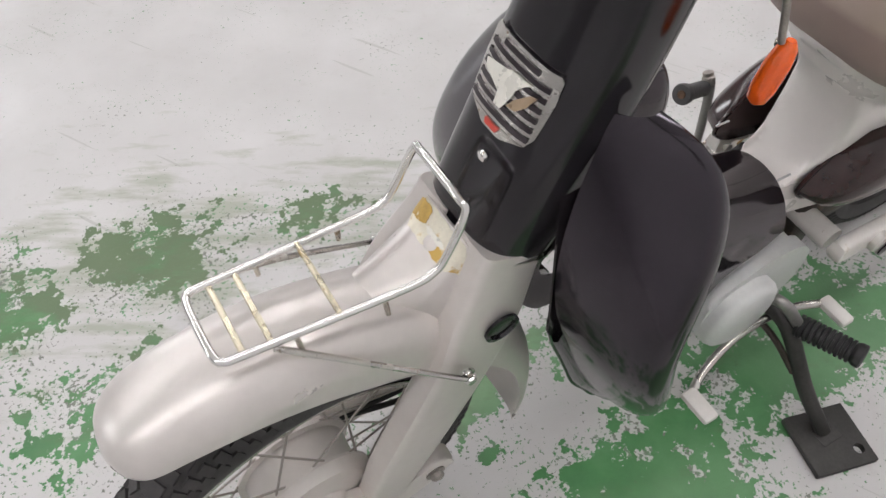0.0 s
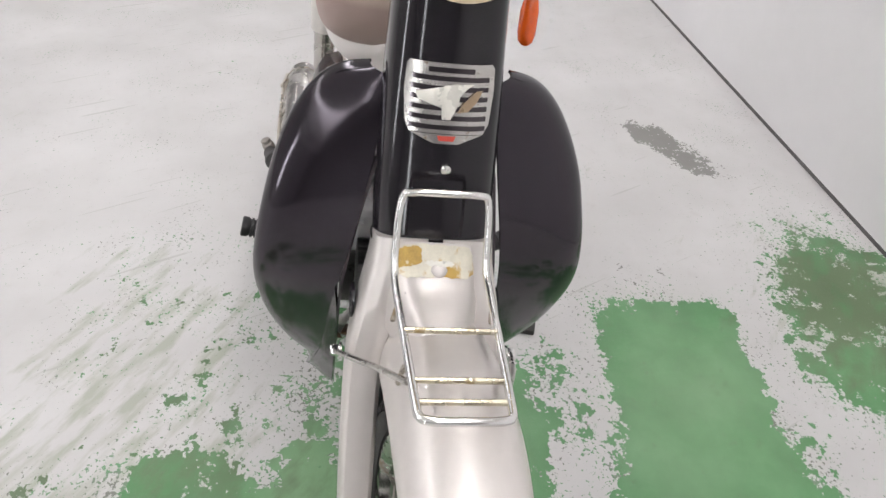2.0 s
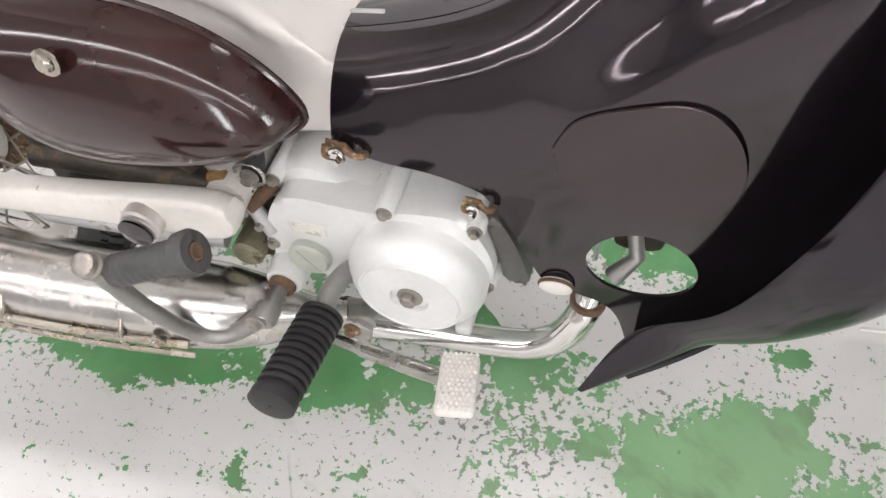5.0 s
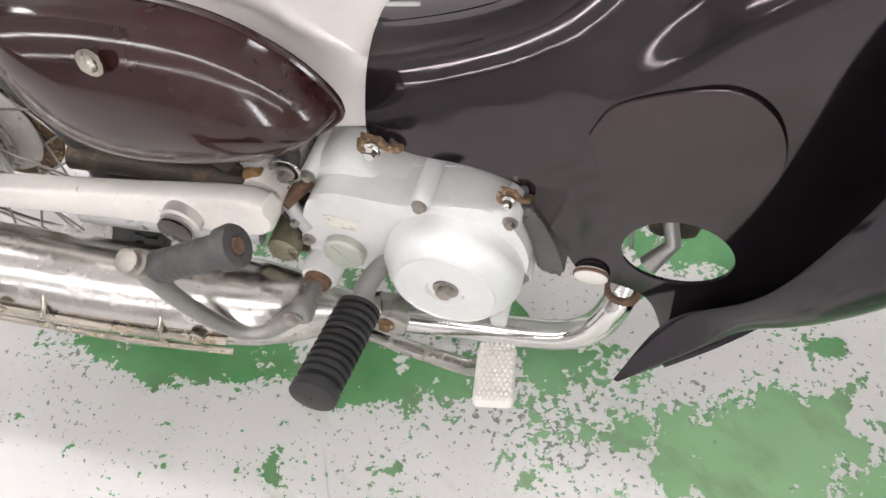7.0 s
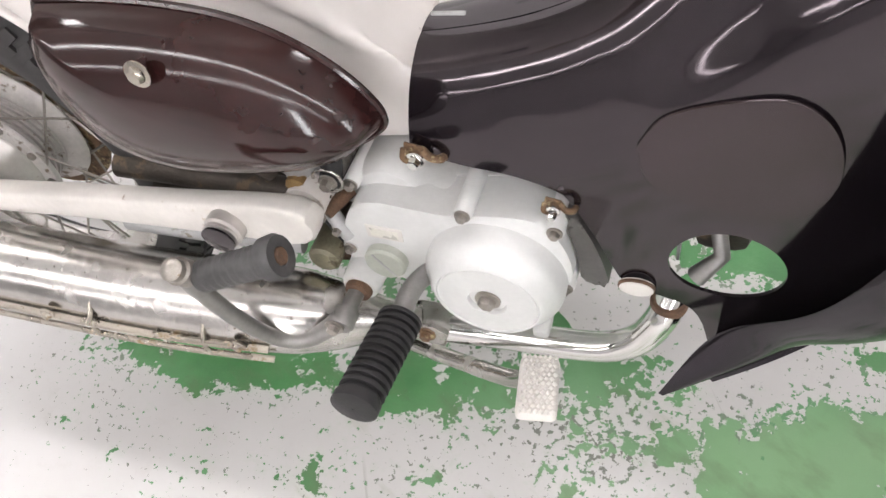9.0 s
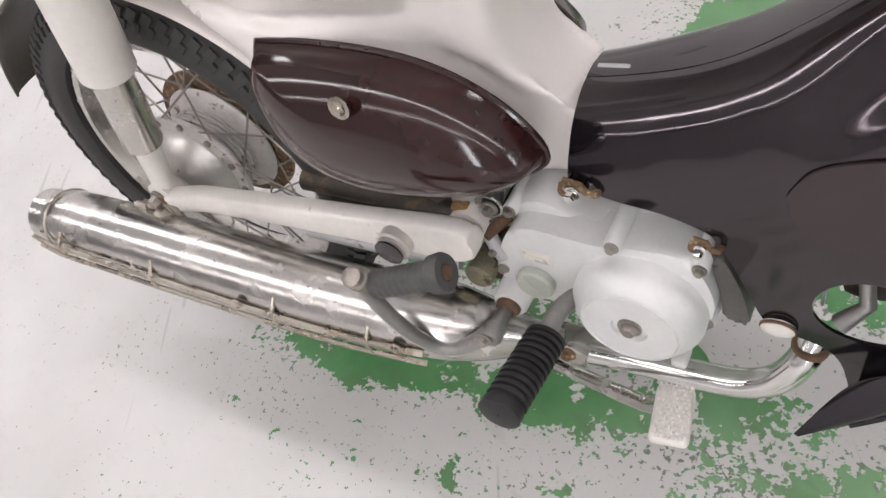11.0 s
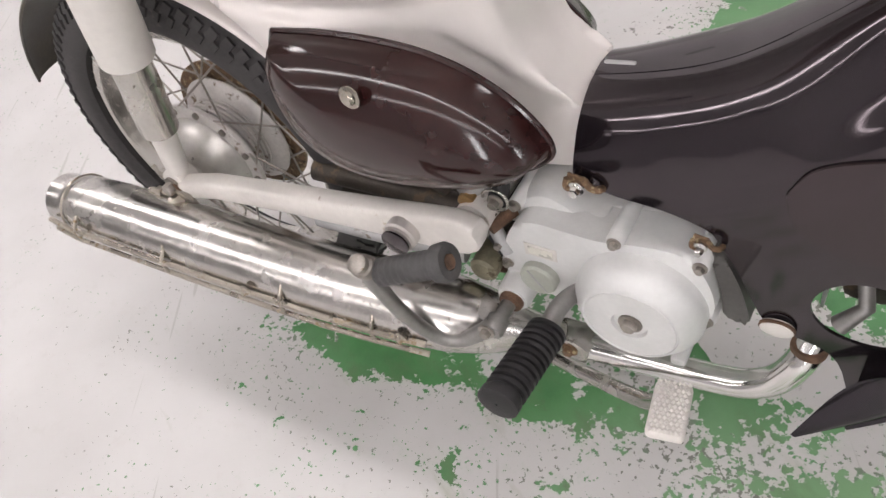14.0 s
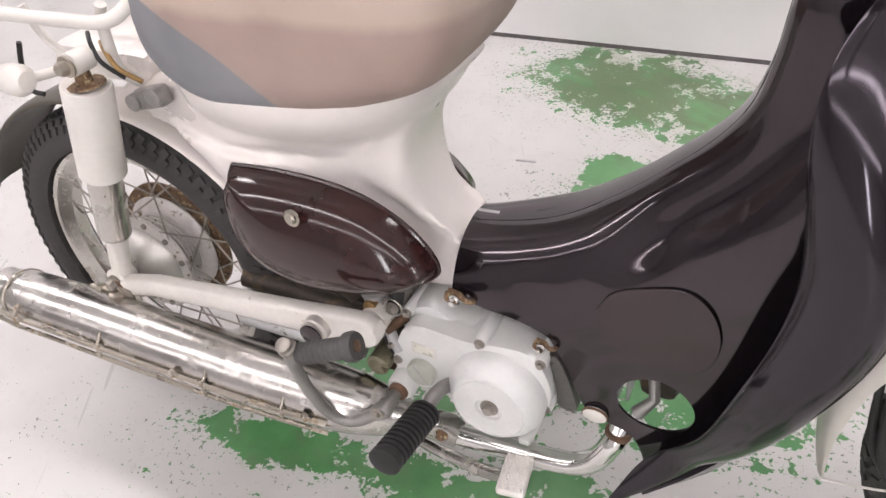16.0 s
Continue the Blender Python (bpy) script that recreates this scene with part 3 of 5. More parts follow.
def wheel(name, c, rear):
    R_OUT, R_LIP = (0.242 if rear else 0.238), 0.186
    bm = bmesh.new()
    lathe(bm, [(R_LIP, -0.023), (R_LIP + 0.001, -0.020), (R_LIP - 0.008, -0.018), (0.168, -0.014), (0.163, -0.007), (0.163, 0.007), (0.168, 0.014), (R_LIP - 0.008, 0.018), (R_LIP + 0.001, 0.020), (R_LIP, 0.023), (R_LIP - 0.004, 0.0235), (0.176, 0.020), (0.162, 0.010), (0.161, -0.010), (0.176, -0.020), (R_LIP - 0.004, -0.0235)], 72, c, closed=True)
    rim = part(name, bm, "chrome_worn", bike, "spoked wheel with chrome rim")
    # tyre: an oval section, its foot at the rim
    w = 0.031 if not rear else 0.037
    prof = []
    for k in range(25):
        a = radians(-128 + 256 * k / 24)
        rad = 0.208 + (R_OUT - 0.208) * math.cos(a) * (1.0 if math.cos(a) > 0 else 0.95)
        prof.append((rad, w * math.sin(a)))
    bm = bmesh.new()
    lathe(bm, prof, 80, c, closed=True)
    tyre = part("tyre", bm, "tyre", rim, "black rubber tyre with worn tread")
    # tread blocks on crown and shoulders
    bm = bmesh.new()
    n = 78
    for k in range(n):
        a0 = 2 * math.pi * k / n
        for s in (-1, 1):
            for off, tilt, lat, wid, ln in ((0.0, 14, 0.0105, 0.014, 0.0125), (0.4, 62, 0.0250, 0.013, 0.0115), (0.0, 76, 0.0292, 0.011, 0.0075)):
                a = a0 + off * 2 * math.pi / n
                rad = R_OUT - (0.0012 if lat < 0.02 else 0.0118 if lat < 0.028 else 0.0200)
                m = Matrix.Translation(c) @ Matrix.Rotation(-a, 4, "Y") @ Matrix.Translation((rad, s * lat * w / 0.031, 0)) @ Matrix.Rotation(radians(s * tilt), 4, "Z") @ Matrix.Rotation(radians(s * 16), 4, "X")
                bmesh.ops.create_cube(bm, size=1.0, matrix=m @ Matrix.Diagonal((0.004, wid, ln, 1)))
    tagged(part("tread", bm, "tyre", tyre), kind="stuff")
    # hub
    bm = bmesh.new()
    if rear:
        # ribbed drum between two flanges
        prof = [(0.066, -0.021), (0.056, -0.017)]
        for k in range(5):
            prof += [(0.056, -0.014 + 0.006 * k), (0.060, -0.0132 + 0.006 * k), (0.060, -0.0112 + 0.006 * k), (0.056, -0.0104 + 0.006 * k)]
        lathe(bm, [(0.064, -0.030), (0.079, -0.029), (0.080, -0.026), (0.079, -0.023)] + prof + [(0.066, 0.018), (0.078, 0.022), (0.080, 0.025), (0.078, 0.028), (0.060, 0.030), (0.030, 0.040), (0.012, 0.07)], 48, c)
    else:
        lathe(bm, [(0.011, -0.062), (0.018, -0.060), (0.022, -0.045), (0.050, -0.040), (0.062, -0.034), (0.064, -0.028), (0.072, -0.026), (0.072, -0.022), (0.064, -0.020), (0.060, 0.020), (0.072, 0.024), (0.072, 0.028), (0.066, 0.032), (0.060, 0.040), (0.030, 0.045), (0.018, 0.060), (0.011, 0.066)], 48, c)
    hub = part("hub", bm, "flange_paint" if rear else "silver_paint", rim, "cast hub with drum brake")
    if rear:
        b2 = bmesh.new()
        lathe(b2, [(0.012, -0.078), (0.019, -0.076), (0.021, -0.062), (0.027, -0.058), (0.042, -0.052), (0.053, -0.044), (0.059, -0.036), (0.061, -0.032), (0.0625, -0.0335), (0.0635, -0.032), (0.0635, -0.029)], 48, c)
        part("brake_plate", b2, "hub_metal", hub, "dull domed brake plate")
        b2 = bmesh.new()
        lathe(b2, [(0.040, 0.031), (0.092, 0.033), (0.097, 0.034), (0.097, 0.039), (0.092, 0.040), (0.046, 0.044), (0.030, 0.060), (0.012, 0.062)], 56, c)
        part("sprocket", b2, "clip_rust", hub, "rusty sprocket on the far side")
    # spokes
    bm = bmesh.new()
    tube(bm, [(0, 0, 0), (0, 0, 1)], 0.0014, 6)
    bmesh.ops.recalc_face_normals(bm, faces=bm.faces)
    me = bpy.data.meshes.new("spoke")
    bm.to_mesh(me)
    bm.free()
    me.materials.append(M["zinc"])
    for k in range(36):
        a = 2 * math.pi * k / 36
        side = 1 if k % 2 else -1
        cross = radians(38) * (1 if (k // 2) % 2 else -1)
        ra = 0.077 if rear else 0.069
        p = c + Vector((ra * math.cos(a + cross), side * (0.028 if rear else 0.025), ra * math.sin(a + cross)))
        q = c + Vector((0.166 * math.cos(a), side * 0.004, 0.166 * math.sin(a)))
        d = q - p
        s = new("spoke", me)
        s.parent = rim
        s.matrix_basis = Matrix.Translation(p) @ d.to_track_quat("Z", "Y").to_matrix().to_4x4() @ Matrix.Diagonal((1, 1, d.length, 1))
    for side in (-1, 1):
        for k in range(12):
            a = 2 * math.pi * (k + 0.5) / 12
            lathe(b2 := bmesh.new(), [(0.0045, 0), (0.0045, side * 0.004), (0.003, side * 0.005)], 8, c + Vector((0.0725 * math.cos(a), side * 0.0285, 0.0725 * math.sin(a)))) if rear else None
            if rear:
                part("rivet", b2, "zinc", hub)
    return rim


front_wheel = wheel("front_wheel", FRONT, False)
front_wheel.matrix_basis = Matrix.Translation(FRONT) @ Matrix.Rotation(radians(4), 4, "Z") @ Matrix.Translation(-FRONT)
rear_wheel = wheel("rear_wheel", REAR, True)


def fender_rows(c, stations, na=15):
    """stations: angle (degrees above ahead), radius at the crown, half width, depth of the sides."""
    st = smooth_line([(a / 100, r, w) for a, r, w, d in stations], 48)
    ds = np.interp(np.linspace(0, 1, 49), np.linspace(0, 1, len(stations)), [d for a, r, w, d in stations])
    rows = []
    for p, d in zip(st, ds):
        a = radians(p.x * 100)
        row = []
        for k in range(na):
            ph = radians(-100 + 200 * k / (na - 1))
            y = p.z * math.copysign(abs(math.sin(ph)) ** 0.75, math.sin(ph))
            r = p.y - d * (1 - math.cos(ph)) / (1 - math.cos(radians(100)))
            row.append(Vector((c.x + r * math.cos(a), c.y + y, c.z + r * math.sin(a))))
        rows.append(row)
    return rows


fender = part("front_fender", sheet(fender_rows(FRONT, [(59, 0.298, 0.006, 0.012), (61, 0.318, 0.027, 0.022), (64, 0.331, 0.043, 0.034), (70, 0.336, 0.051, 0.040), (85, 0.335, 0.056, 0.052), (105, 0.333, 0.057, 0.070), (130, 0.326, 0.056, 0.070), (155, 0.310, 0.054, 0.042), (176, 0.290, 0.056, 0.020), (190, 0.282, 0.052, 0.010)]), 0.0025), "silver_paint", bike, "rounded silver front fender with flared tail")


def fork():
    bm = bmesh.new()
    centre = [(0.352, 0.586), (0.362, 0.560), (0.384, 0.510), (0.408, 0.460), (0.445, 0.368), (0.478, 0.285), (0.500, 0.215)]
    fore = [0.076, 0.080, 0.084, 0.074, 0.070, 0.064, 0.052]
    inner = [0.002, 0.008, 0.030, 0.044, 0.046, 0.046, 0.046]
    outer = [0.060, 0.063, 0.074, 0.082, 0.083, 0.082, 0.078]
    for s in (-1, 1):
        rows = []
        for (x, z), f, yi, yo in zip(centre, fore, inner, outer):
            row = []
            for k in range(16):
                a = 2 * math.pi * k / 16
                u = math.copysign(abs(math.cos(a)) ** 0.36, math.cos(a)) * f / 2
                v = math.copysign(abs(math.sin(a)) ** 0.36, math.sin(a)) * (yo - yi) / 2
                row.append(Vector((x + u * 0.93, s * ((yi + yo) / 2 + v), z + u * 0.37)))
            rows.append(row)
        dense = [[smooth_line([r[k] for r in rows], 24)[j] for k in range(16)] for j in range(25)]
        vs = grid(bm, dense, closed_u=True)
        bm.faces.new(vs[0])
        bm.faces.new(vs[-1][::-1])
    legs = part("fork", bm, "silver_paint", bike, "pressed steel fork painted silver")
    for s in (-1, 1):
        b2 = bmesh.new()
        lathe(b2, [(0.019, 0), (0.019, s * 0.003), (0.0145, s * 0.004), (0.013, s * 0.001), (0.001, s * 0.0005)], 24, (0.372, s * 0.0755, 0.506))
        part("grommet", b2, "black_gloss", legs, "black rubber plug")
        # leading link
        b3 = slab([(0.405, 0.222), (0.430, 0.242), (0.496, 0.222), (0.568, 0.258), (0.588, 0.246), (0.582, 0.224), (0.515, 0.184), (0.470, 0.176), (0.415, 0.200)], s * 0.050, s * 0.076, 0.005, 40)
        link = part("link", b3, "silver_paint", legs)
        bolt(link, "axle_nut", (0.572, s * 0.076, 0.239), 0.010, 0.012, "y", s, "zinc")
        bolt(link, "pivot_bolt", (0.432, s * 0.076, 0.214), 0.009, 0.008, "y", s, "zinc")
        bolt(legs, "stay_bolt", (0.416, s * 0.087, 0.474), 0.006, 0.010, "y", s, "chrome")
    return legs


fork_part = fork()
rows = []
for x, z, w in smooth_line([(0.392, 0.600, 0.056), (0.401, 0.586, 0.056), (0.412, 0.575, 0.054), (0.430, 0.567, 0.050), (0.455, 0.562, 0.040), (0.505, 0.552, 0.020)], 20):
    rows.append([Vector((x - 0.016 * (abs(k - 8) / 8) ** 4, w * (k - 8) / 8, z - 0.048 * (abs(k - 8) / 8) ** 5)) for k in range(17)])
bridge = part("fork_bridge", sheet(rows, -0.004), "silver_paint", bike, "silver bridge between fork and fender")


def fork_cover():
    rows = []
    for x, z, hw, hd in ((0.341, 0.574, 0.060, 0.047), (0.330, 0.602, 0.061, 0.049), (0.316, 0.638, 0.061, 0.050), (0.292, 0.700, 0.060, 0.052), (0.270, 0.760, 0.058, 0.053), (0.254, 0.815, 0.056, 0.054), (0.247, 0.850, 0.056, 0.055)):
        row = []
        for k in range(40):
            a = 2 * math.pi * k / 40
            u = math.copysign(abs(math.cos(a)) ** 0.72, math.cos(a)) * hd
            v = math.copysign(abs(math.sin(a)) ** 0.62, math.sin(a)) * hw
            row.append(Vector((x + u, v, z + u * 0.30)))
        rows.append(row)
    bm = bmesh.new()
    dense = [[smooth_line([r[k] for r in rows], 16)[j] for k in range(40)] for j in range(17)]
    vs = grid(bm, dense, closed_u=True)
    bm.faces.new(vs[0])
    bm.faces.new(vs[-1][::-1])
    cov = part("fork_cover", bm, "black_gloss", bike, "glossy black steering head cover")
    bm = bmesh.new()
    ring = dense[0]
    tube(bm, [p + Vector((0, 0, -0.002)) for p in ring] + [ring[0] + Vector((0, 0, -0.002))], 0.0022, 6, False)
    part("lower_seam", bm, "chrome_worn", cov, "thin worn metal seam")
    return cov


cover = fork_cover()


def on_cover(y, z, lift=0.0):
    """A point on the front of the steering head cover."""
    base = np.interp(z, [0.614, 0.653, 0.7156, 0.776, 0.831], [0.377, 0.366, 0.344, 0.323, 0.308])
    fall = 0.052 * (1 - (1 - min(1, abs(y) / 0.060) ** 3.2) ** (1 / 2.8))
    return Vector((base - fall + lift * 0.94, y, z + lift * 0.34))


def badge():
    def patch(pts, lift, nu=8):
        rows = []
        for (y0, z0), (y1, z1) in pts:
            rows.append([on_cover(y0 + (y1 - y0) * k / nu, z0 + (z1 - z0) * k / nu, lift) for k in range(nu + 1)])
        return sheet(rows, 0.0015)

    plate = part("badge", patch([((-0.036, 0.6990), (0.036, 0.6990)), ((-0.041, 0.7079), (0.041, 0.7079)), ((-0.043, 0.7357), (0.043, 0.7357)), ((-0.042, 0.7570), (0.042, 0.7570)), ((-0.039, 0.7610), (0.039, 0.7610))], 0.0030), "chrome_worn", cover, "silver shield badge with dark bars")
    part("badge_foot", patch([((-0.012, 0.6900), (0.012, 0.6900)), ((-0.036, 0.6985), (0.036, 0.6985))], 0.0030), "chrome_worn", plate)
    for z in (0.7026, 0.7112, 0.7198, 0.7284, 0.7370, 0.7456):
        part("bar", patch([((-0.037, z), (0.037, z)), ((-0.037, z + 0.0042), (0.037, z + 0.0042))], 0.0044), "black_plastic", plate)
    part("letter_bar", patch([((-0.022, 0.7528), (0.022, 0.7528)), ((-0.022, 0.7572), (0.022, 0.7572))], 0.0044), "black_plastic", plate, "dark bar of lettering")
    part("emblem", patch([((-0.006, 0.7120), (0.002, 0.7120)), ((-0.007, 0.7220), (0.008, 0.7240)), ((-0.030, 0.7285), (0.010, 0.7335)), ((-0.033, 0.7345), (0.016, 0.7400)), ((0.004, 0.7430), (0.022, 0.7440))], 0.0058), "badge_white", plate, "pale slanting emblem")
    part("emblem_tip", patch([((0.008, 0.7185), (0.018, 0.7200)), ((0.013, 0.7270), (0.026, 0.7285)), ((0.025, 0.7380), (0.031, 0.7390))], 0.0066), "badge_gold", plate)
    part("emblem_foot", patch([((-0.007, 0.6927), (0.007, 0.6927)), ((-0.009, 0.6972), (0.009, 0.6972))], 0.0046), "badge_red", plate)
    b2 = bmesh.new()
    lathe(b2, [(0.0055, 0), (0.005, 0.003), (0.001, 0.005)], 14, on_cover(0.003, 0.667, -0.0005), "x")
    part("screw", b2, "chrome", cover)


badge()

# torn sticker on the bridge, and its bolt
BRIDGE = smooth_line([(0.392, 0.600, 0.056), (0.401, 0.586, 0.056), (0.412, 0.575, 0.054), (0.430, 0.567, 0.050), (0.455, 0.562, 0.040), (0.505, 0.552, 0.020)], 40)


def on_bridge(u, v, lift):
    """A point on the bridge: u across (-1 to 1), v steps down from its top edge."""
    p = BRIDGE[int(v)].lerp(BRIDGE[min(40, int(v) + 1)], v - int(v))
    return Vector((p.x - 0.016 * abs(u) ** 4 + lift * 0.6, p.z * u, p.y - 0.048 * abs(u) ** 5 + lift * 0.8))


def scrap(name, u0, u1, v0, v1, lift, material, label, seed, parent):
    """A torn scrap of paper lying on the bridge."""
    rng = random.Random(seed)
    rows = []
    for j in range(9):
        v = v0 + (v1 - v0) * j / 8
        pinch = 0.14 * abs(j - 4) / 4 * (u1 - u0)
        a, c = u0 + pinch + rng.uniform(0, 0.07), u1 - pinch - rng.uniform(0, 0.07)
        rows.append([on_bridge(a + (c - a) * k / 12, v + (rng.uniform(-0.5, 0.5) if j in (0, 8) else 0), lift) for k in range(13)])
    return part(name, sheet(rows, -0.0006), material, parent, label)


paper = scrap("sticker", -0.85, 0.88, 1.0, 17.0, 0.0010, "sticker", "torn yellowed paper sticker", 3, bridge)
scrap("yellow_patch", -0.82, -0.20, 2.0, 11.5, 0.0020, "sticker_yellow", "amber stained corner", 5, paper)
scrap("pale_strip", -0.25, 0.36, 9.0, 11.5, 0.0022, "badge_white", "white strip", 8, paper)
bm = bmesh.new()
lathe(bm, [(0.0085, -0.002), (0.0085, 0.0008), (0.006, 0.0022), (0.001, 0.0026)], 20, on_bridge(0.06, 13.0, 0.0), "x", Matrix.Rotation(radians(-55), 3, "Y"))
part("sticker_bolt", bm, "silver_paint", bridge)


def carrier():
    bm = bmesh.new()
    corner = []
    for s in (1,):
        loop = [(0.402, 0.030, 0.664), (0.402, 0.041, 0.656), (0.420, 0.044, 0.612), (0.432, 0.044, 0.598), (0.455, 0.044, 0.594), (0.530, 0.041, 0.597), (0.600, 0.038, 0.600), (0.614, 0.036, 0.6005), (0.619, 0.028, 0.601)]
        right = [(x, -y, z) for x, y, z in loop]
        path = [(0.402, 0.0, 0.6645)] + loop + [(0.620, 0.0, 0.601)] + right[::-1] + [(0.402, 0.0, 0.6645)]
        tube(bm, smooth_line(path, 140), 0.0038, 10, False)
    rack = part("front_carrier", bm, "chrome", bike, "small chrome wire luggage carrier with yellowed bars")
    for x, hy in ((0.517, 0.0405), (0.575, 0.0385), (0.598, 0.038)):
        b2 = bmesh.new()
        tube(b2, [(x, -hy, 0.5985), (x, hy, 0.5985)], 0.0028, 8)
        part("cross_bar", b2, "brass_bar", rack)
    for s in (-1, 1):
        b3 = bmesh.new()
        tube(b3, smooth_line([(0.410, s * 0.094, 0.474), (0.424, s * 0.092, 0.480), (0.52, s * 0.062, 0.556), (0.575, s * 0.042, 0.596)], 16), 0.0030, 8)
        part("stay", b3, "chrome_worn", rack)
        for x in (0.478, 0.556):
            b4 = bmesh.new()
            tube(b4, [(x, s * 0.043, 0.594), (x - 0.002, s * 0.046, 0.572)], 0.0026, 6)
            part("foot", b4, "chrome_rusty", rack)
    return rack


carrier()

# ---------------------------------------------------------------- leg shield
# the wing's rear lip and its front edge, from the foot to the top
LIP = [(0.094, 0.122, 0.135), (0.112, 0.110, 0.175), (0.127, 0.098, 0.208), (0.150, 0.108, 0.240), (0.168, 0.122, 0.270), (0.182, 0.137, 0.305), (0.194, 0.150, 0.345), (0.205, 0.160, 0.400), (0.219, 0.162, 0.440), (0.230, 0.157, 0.490), (0.2335, 0.154, 0.530), (0.226, 0.152, 0.575), (0.215, 0.147, 0.630), (0.214, 0.134, 0.680), (0.232, 0.106, 0.716), (0.250, 0.070, 0.726)]
FORE = [(0.098, 0.124, 0.136), (0.130, 0.119, 0.168), (0.171, 0.118, 0.213), (0.197, 0.112, 0.247), (0.2186, 0.108, 0.275), (0.236, 0.105, 0.300), (0.259, 0.101, 0.345), (0.281, 0.098, 0.395), (0.296, 0.095, 0.436), (0.313, 0.090, 0.480), (0.324, 0.084, 0.525), (0.326, 0.076, 0.570), (0.317, 0.066, 0.625), (0.298, 0.058, 0.680), (0.288, 0.056, 0.710), (0.284, 0.054, 0.724)]
ZT = ([-0.11, -0.088, 0.0, 0.058, 0.109, 0.150, 0.168, 0.178, 0.184, 0.20, 0.33], [0.408, 0.413, 0.443, 0.480, 0.523, 0.566, 0.598, 0.640, 0.690, 0.716, 0.724])
ZB = ([-0.11, -0.063, -0.037, 0.009, 0.022, 0.034, 0.060, 0.085, 0.100, 0.112, 0.120, 0.126, 0.131, 0.150, 0.190, 0.220, 0.250, 0.270, 0.290, 0.310, 0.33], [0.346, 0.342, 0.341, 0.330, 0.312, 0.288, 0.232, 0.222, 0.216, 0.206, 0.190, 0.168, 0.150, 0.152, 0.190, 0.240, 0.290, 0.340, 0.390, 0.440, 0.51])


def along_top():
    """Points about 1.5 mm apart along the top edge of the centre cover."""
    fine = np.array([(x, ease(x, *ZT)) for x in np.linspace(-0.13, 0.332, 4000)])
    run = np.concatenate(([0], np.cumsum(np.hypot(*np.diff(fine, axis=0).T))))
    at = np.linspace(0, run[-1], 420)
    return np.stack([np.interp(at, run, fine[:, 0]), np.interp(at, run, fine[:, 1])], axis=1)


RIDGE = along_top()


def panel_y(x, z):
    """Half width of the centre cover at x and z: a rounded crease along its top edge, a lean flank, a second soft ridge that runs with the first and fades to the rear, then almost upright."""
    gap = (RIDGE[:, 0] - x) ** 2 + (RIDGE[:, 1] - z) ** 2
    k = int(gap.argmin())
    q, d = float(RIDGE[k, 0]), math.sqrt(max(0.0, gap[k] - 5e-7))
    low = ease(x, [-0.11, -0.05, 0.05, 0.12, 0.2, 0.25, 0.33], [0.080, 0.084, 0.084, 0.081, 0.086, 0.088, 0.090])
    # ahead it stays inside the wings' front edge
    slim = ease(z, [0.45, 0.50, 0.57, 0.625, 0.68, 0.72], [0.094, 0.087, 0.0765, 0.067, 0.059, 0.055])
    low += (min(low, slim) - low) * ease(x, [0.17, 0.24], [0.0, 1.0])
    rim = ease(q, [-0.11, 0.0, 0.1, 0.2, 0.33], [0.035, 0.044, 0.041, 0.040, 0.042])
    crease = 0.024 * (math.sqrt(1 - (1 - min(d, 0.026) / 0.026) ** 2) - 1)
    rear = rim + (low - rim) * math.tanh(d / 0.055)
    bend = ease(q, [0.04, 0.08, 0.11, 0.15, 0.19], [0.064, 0.057, 0.052, 0.053, 0.062])
    swell = 0.5 * (1 + math.tanh((d - bend) / 0.0125))
    flank = min(1.0, d / bend)
    fore = rim + (low - rim) * (0.20 * flank * (2 - flank) + 0.80 * swell)
    u = min(1.0, max(0.0, (q - 0.02) / 0.08))
    u = u * u * (3 - 2 * u)
    dent = 0.0012 * math.exp(-((x + 0.012) / 0.024) ** 2 - ((z - 0.372) / 0.013) ** 2)
    return crease + rear * (1 - u) + fore * u - dent


def wing_point(a, b, f):
    """A point of the right wing between its lip a and its front edge b, f across: it swells outward, most near the lip."""
    swell = ease(a.z, [0.135, 0.165, 0.20, 0.25, 0.30, 0.40, 0.50, 0.60, 0.68, 0.726], [0.0, 0.006, 0.011, 0.017, 0.027, 0.047, 0.058, 0.048, 0.026, 0.006])
    return a.lerp(b, f) + Vector((0.45, 0.90, 0)) * swell * math.sin(math.pi * f ** 0.70)


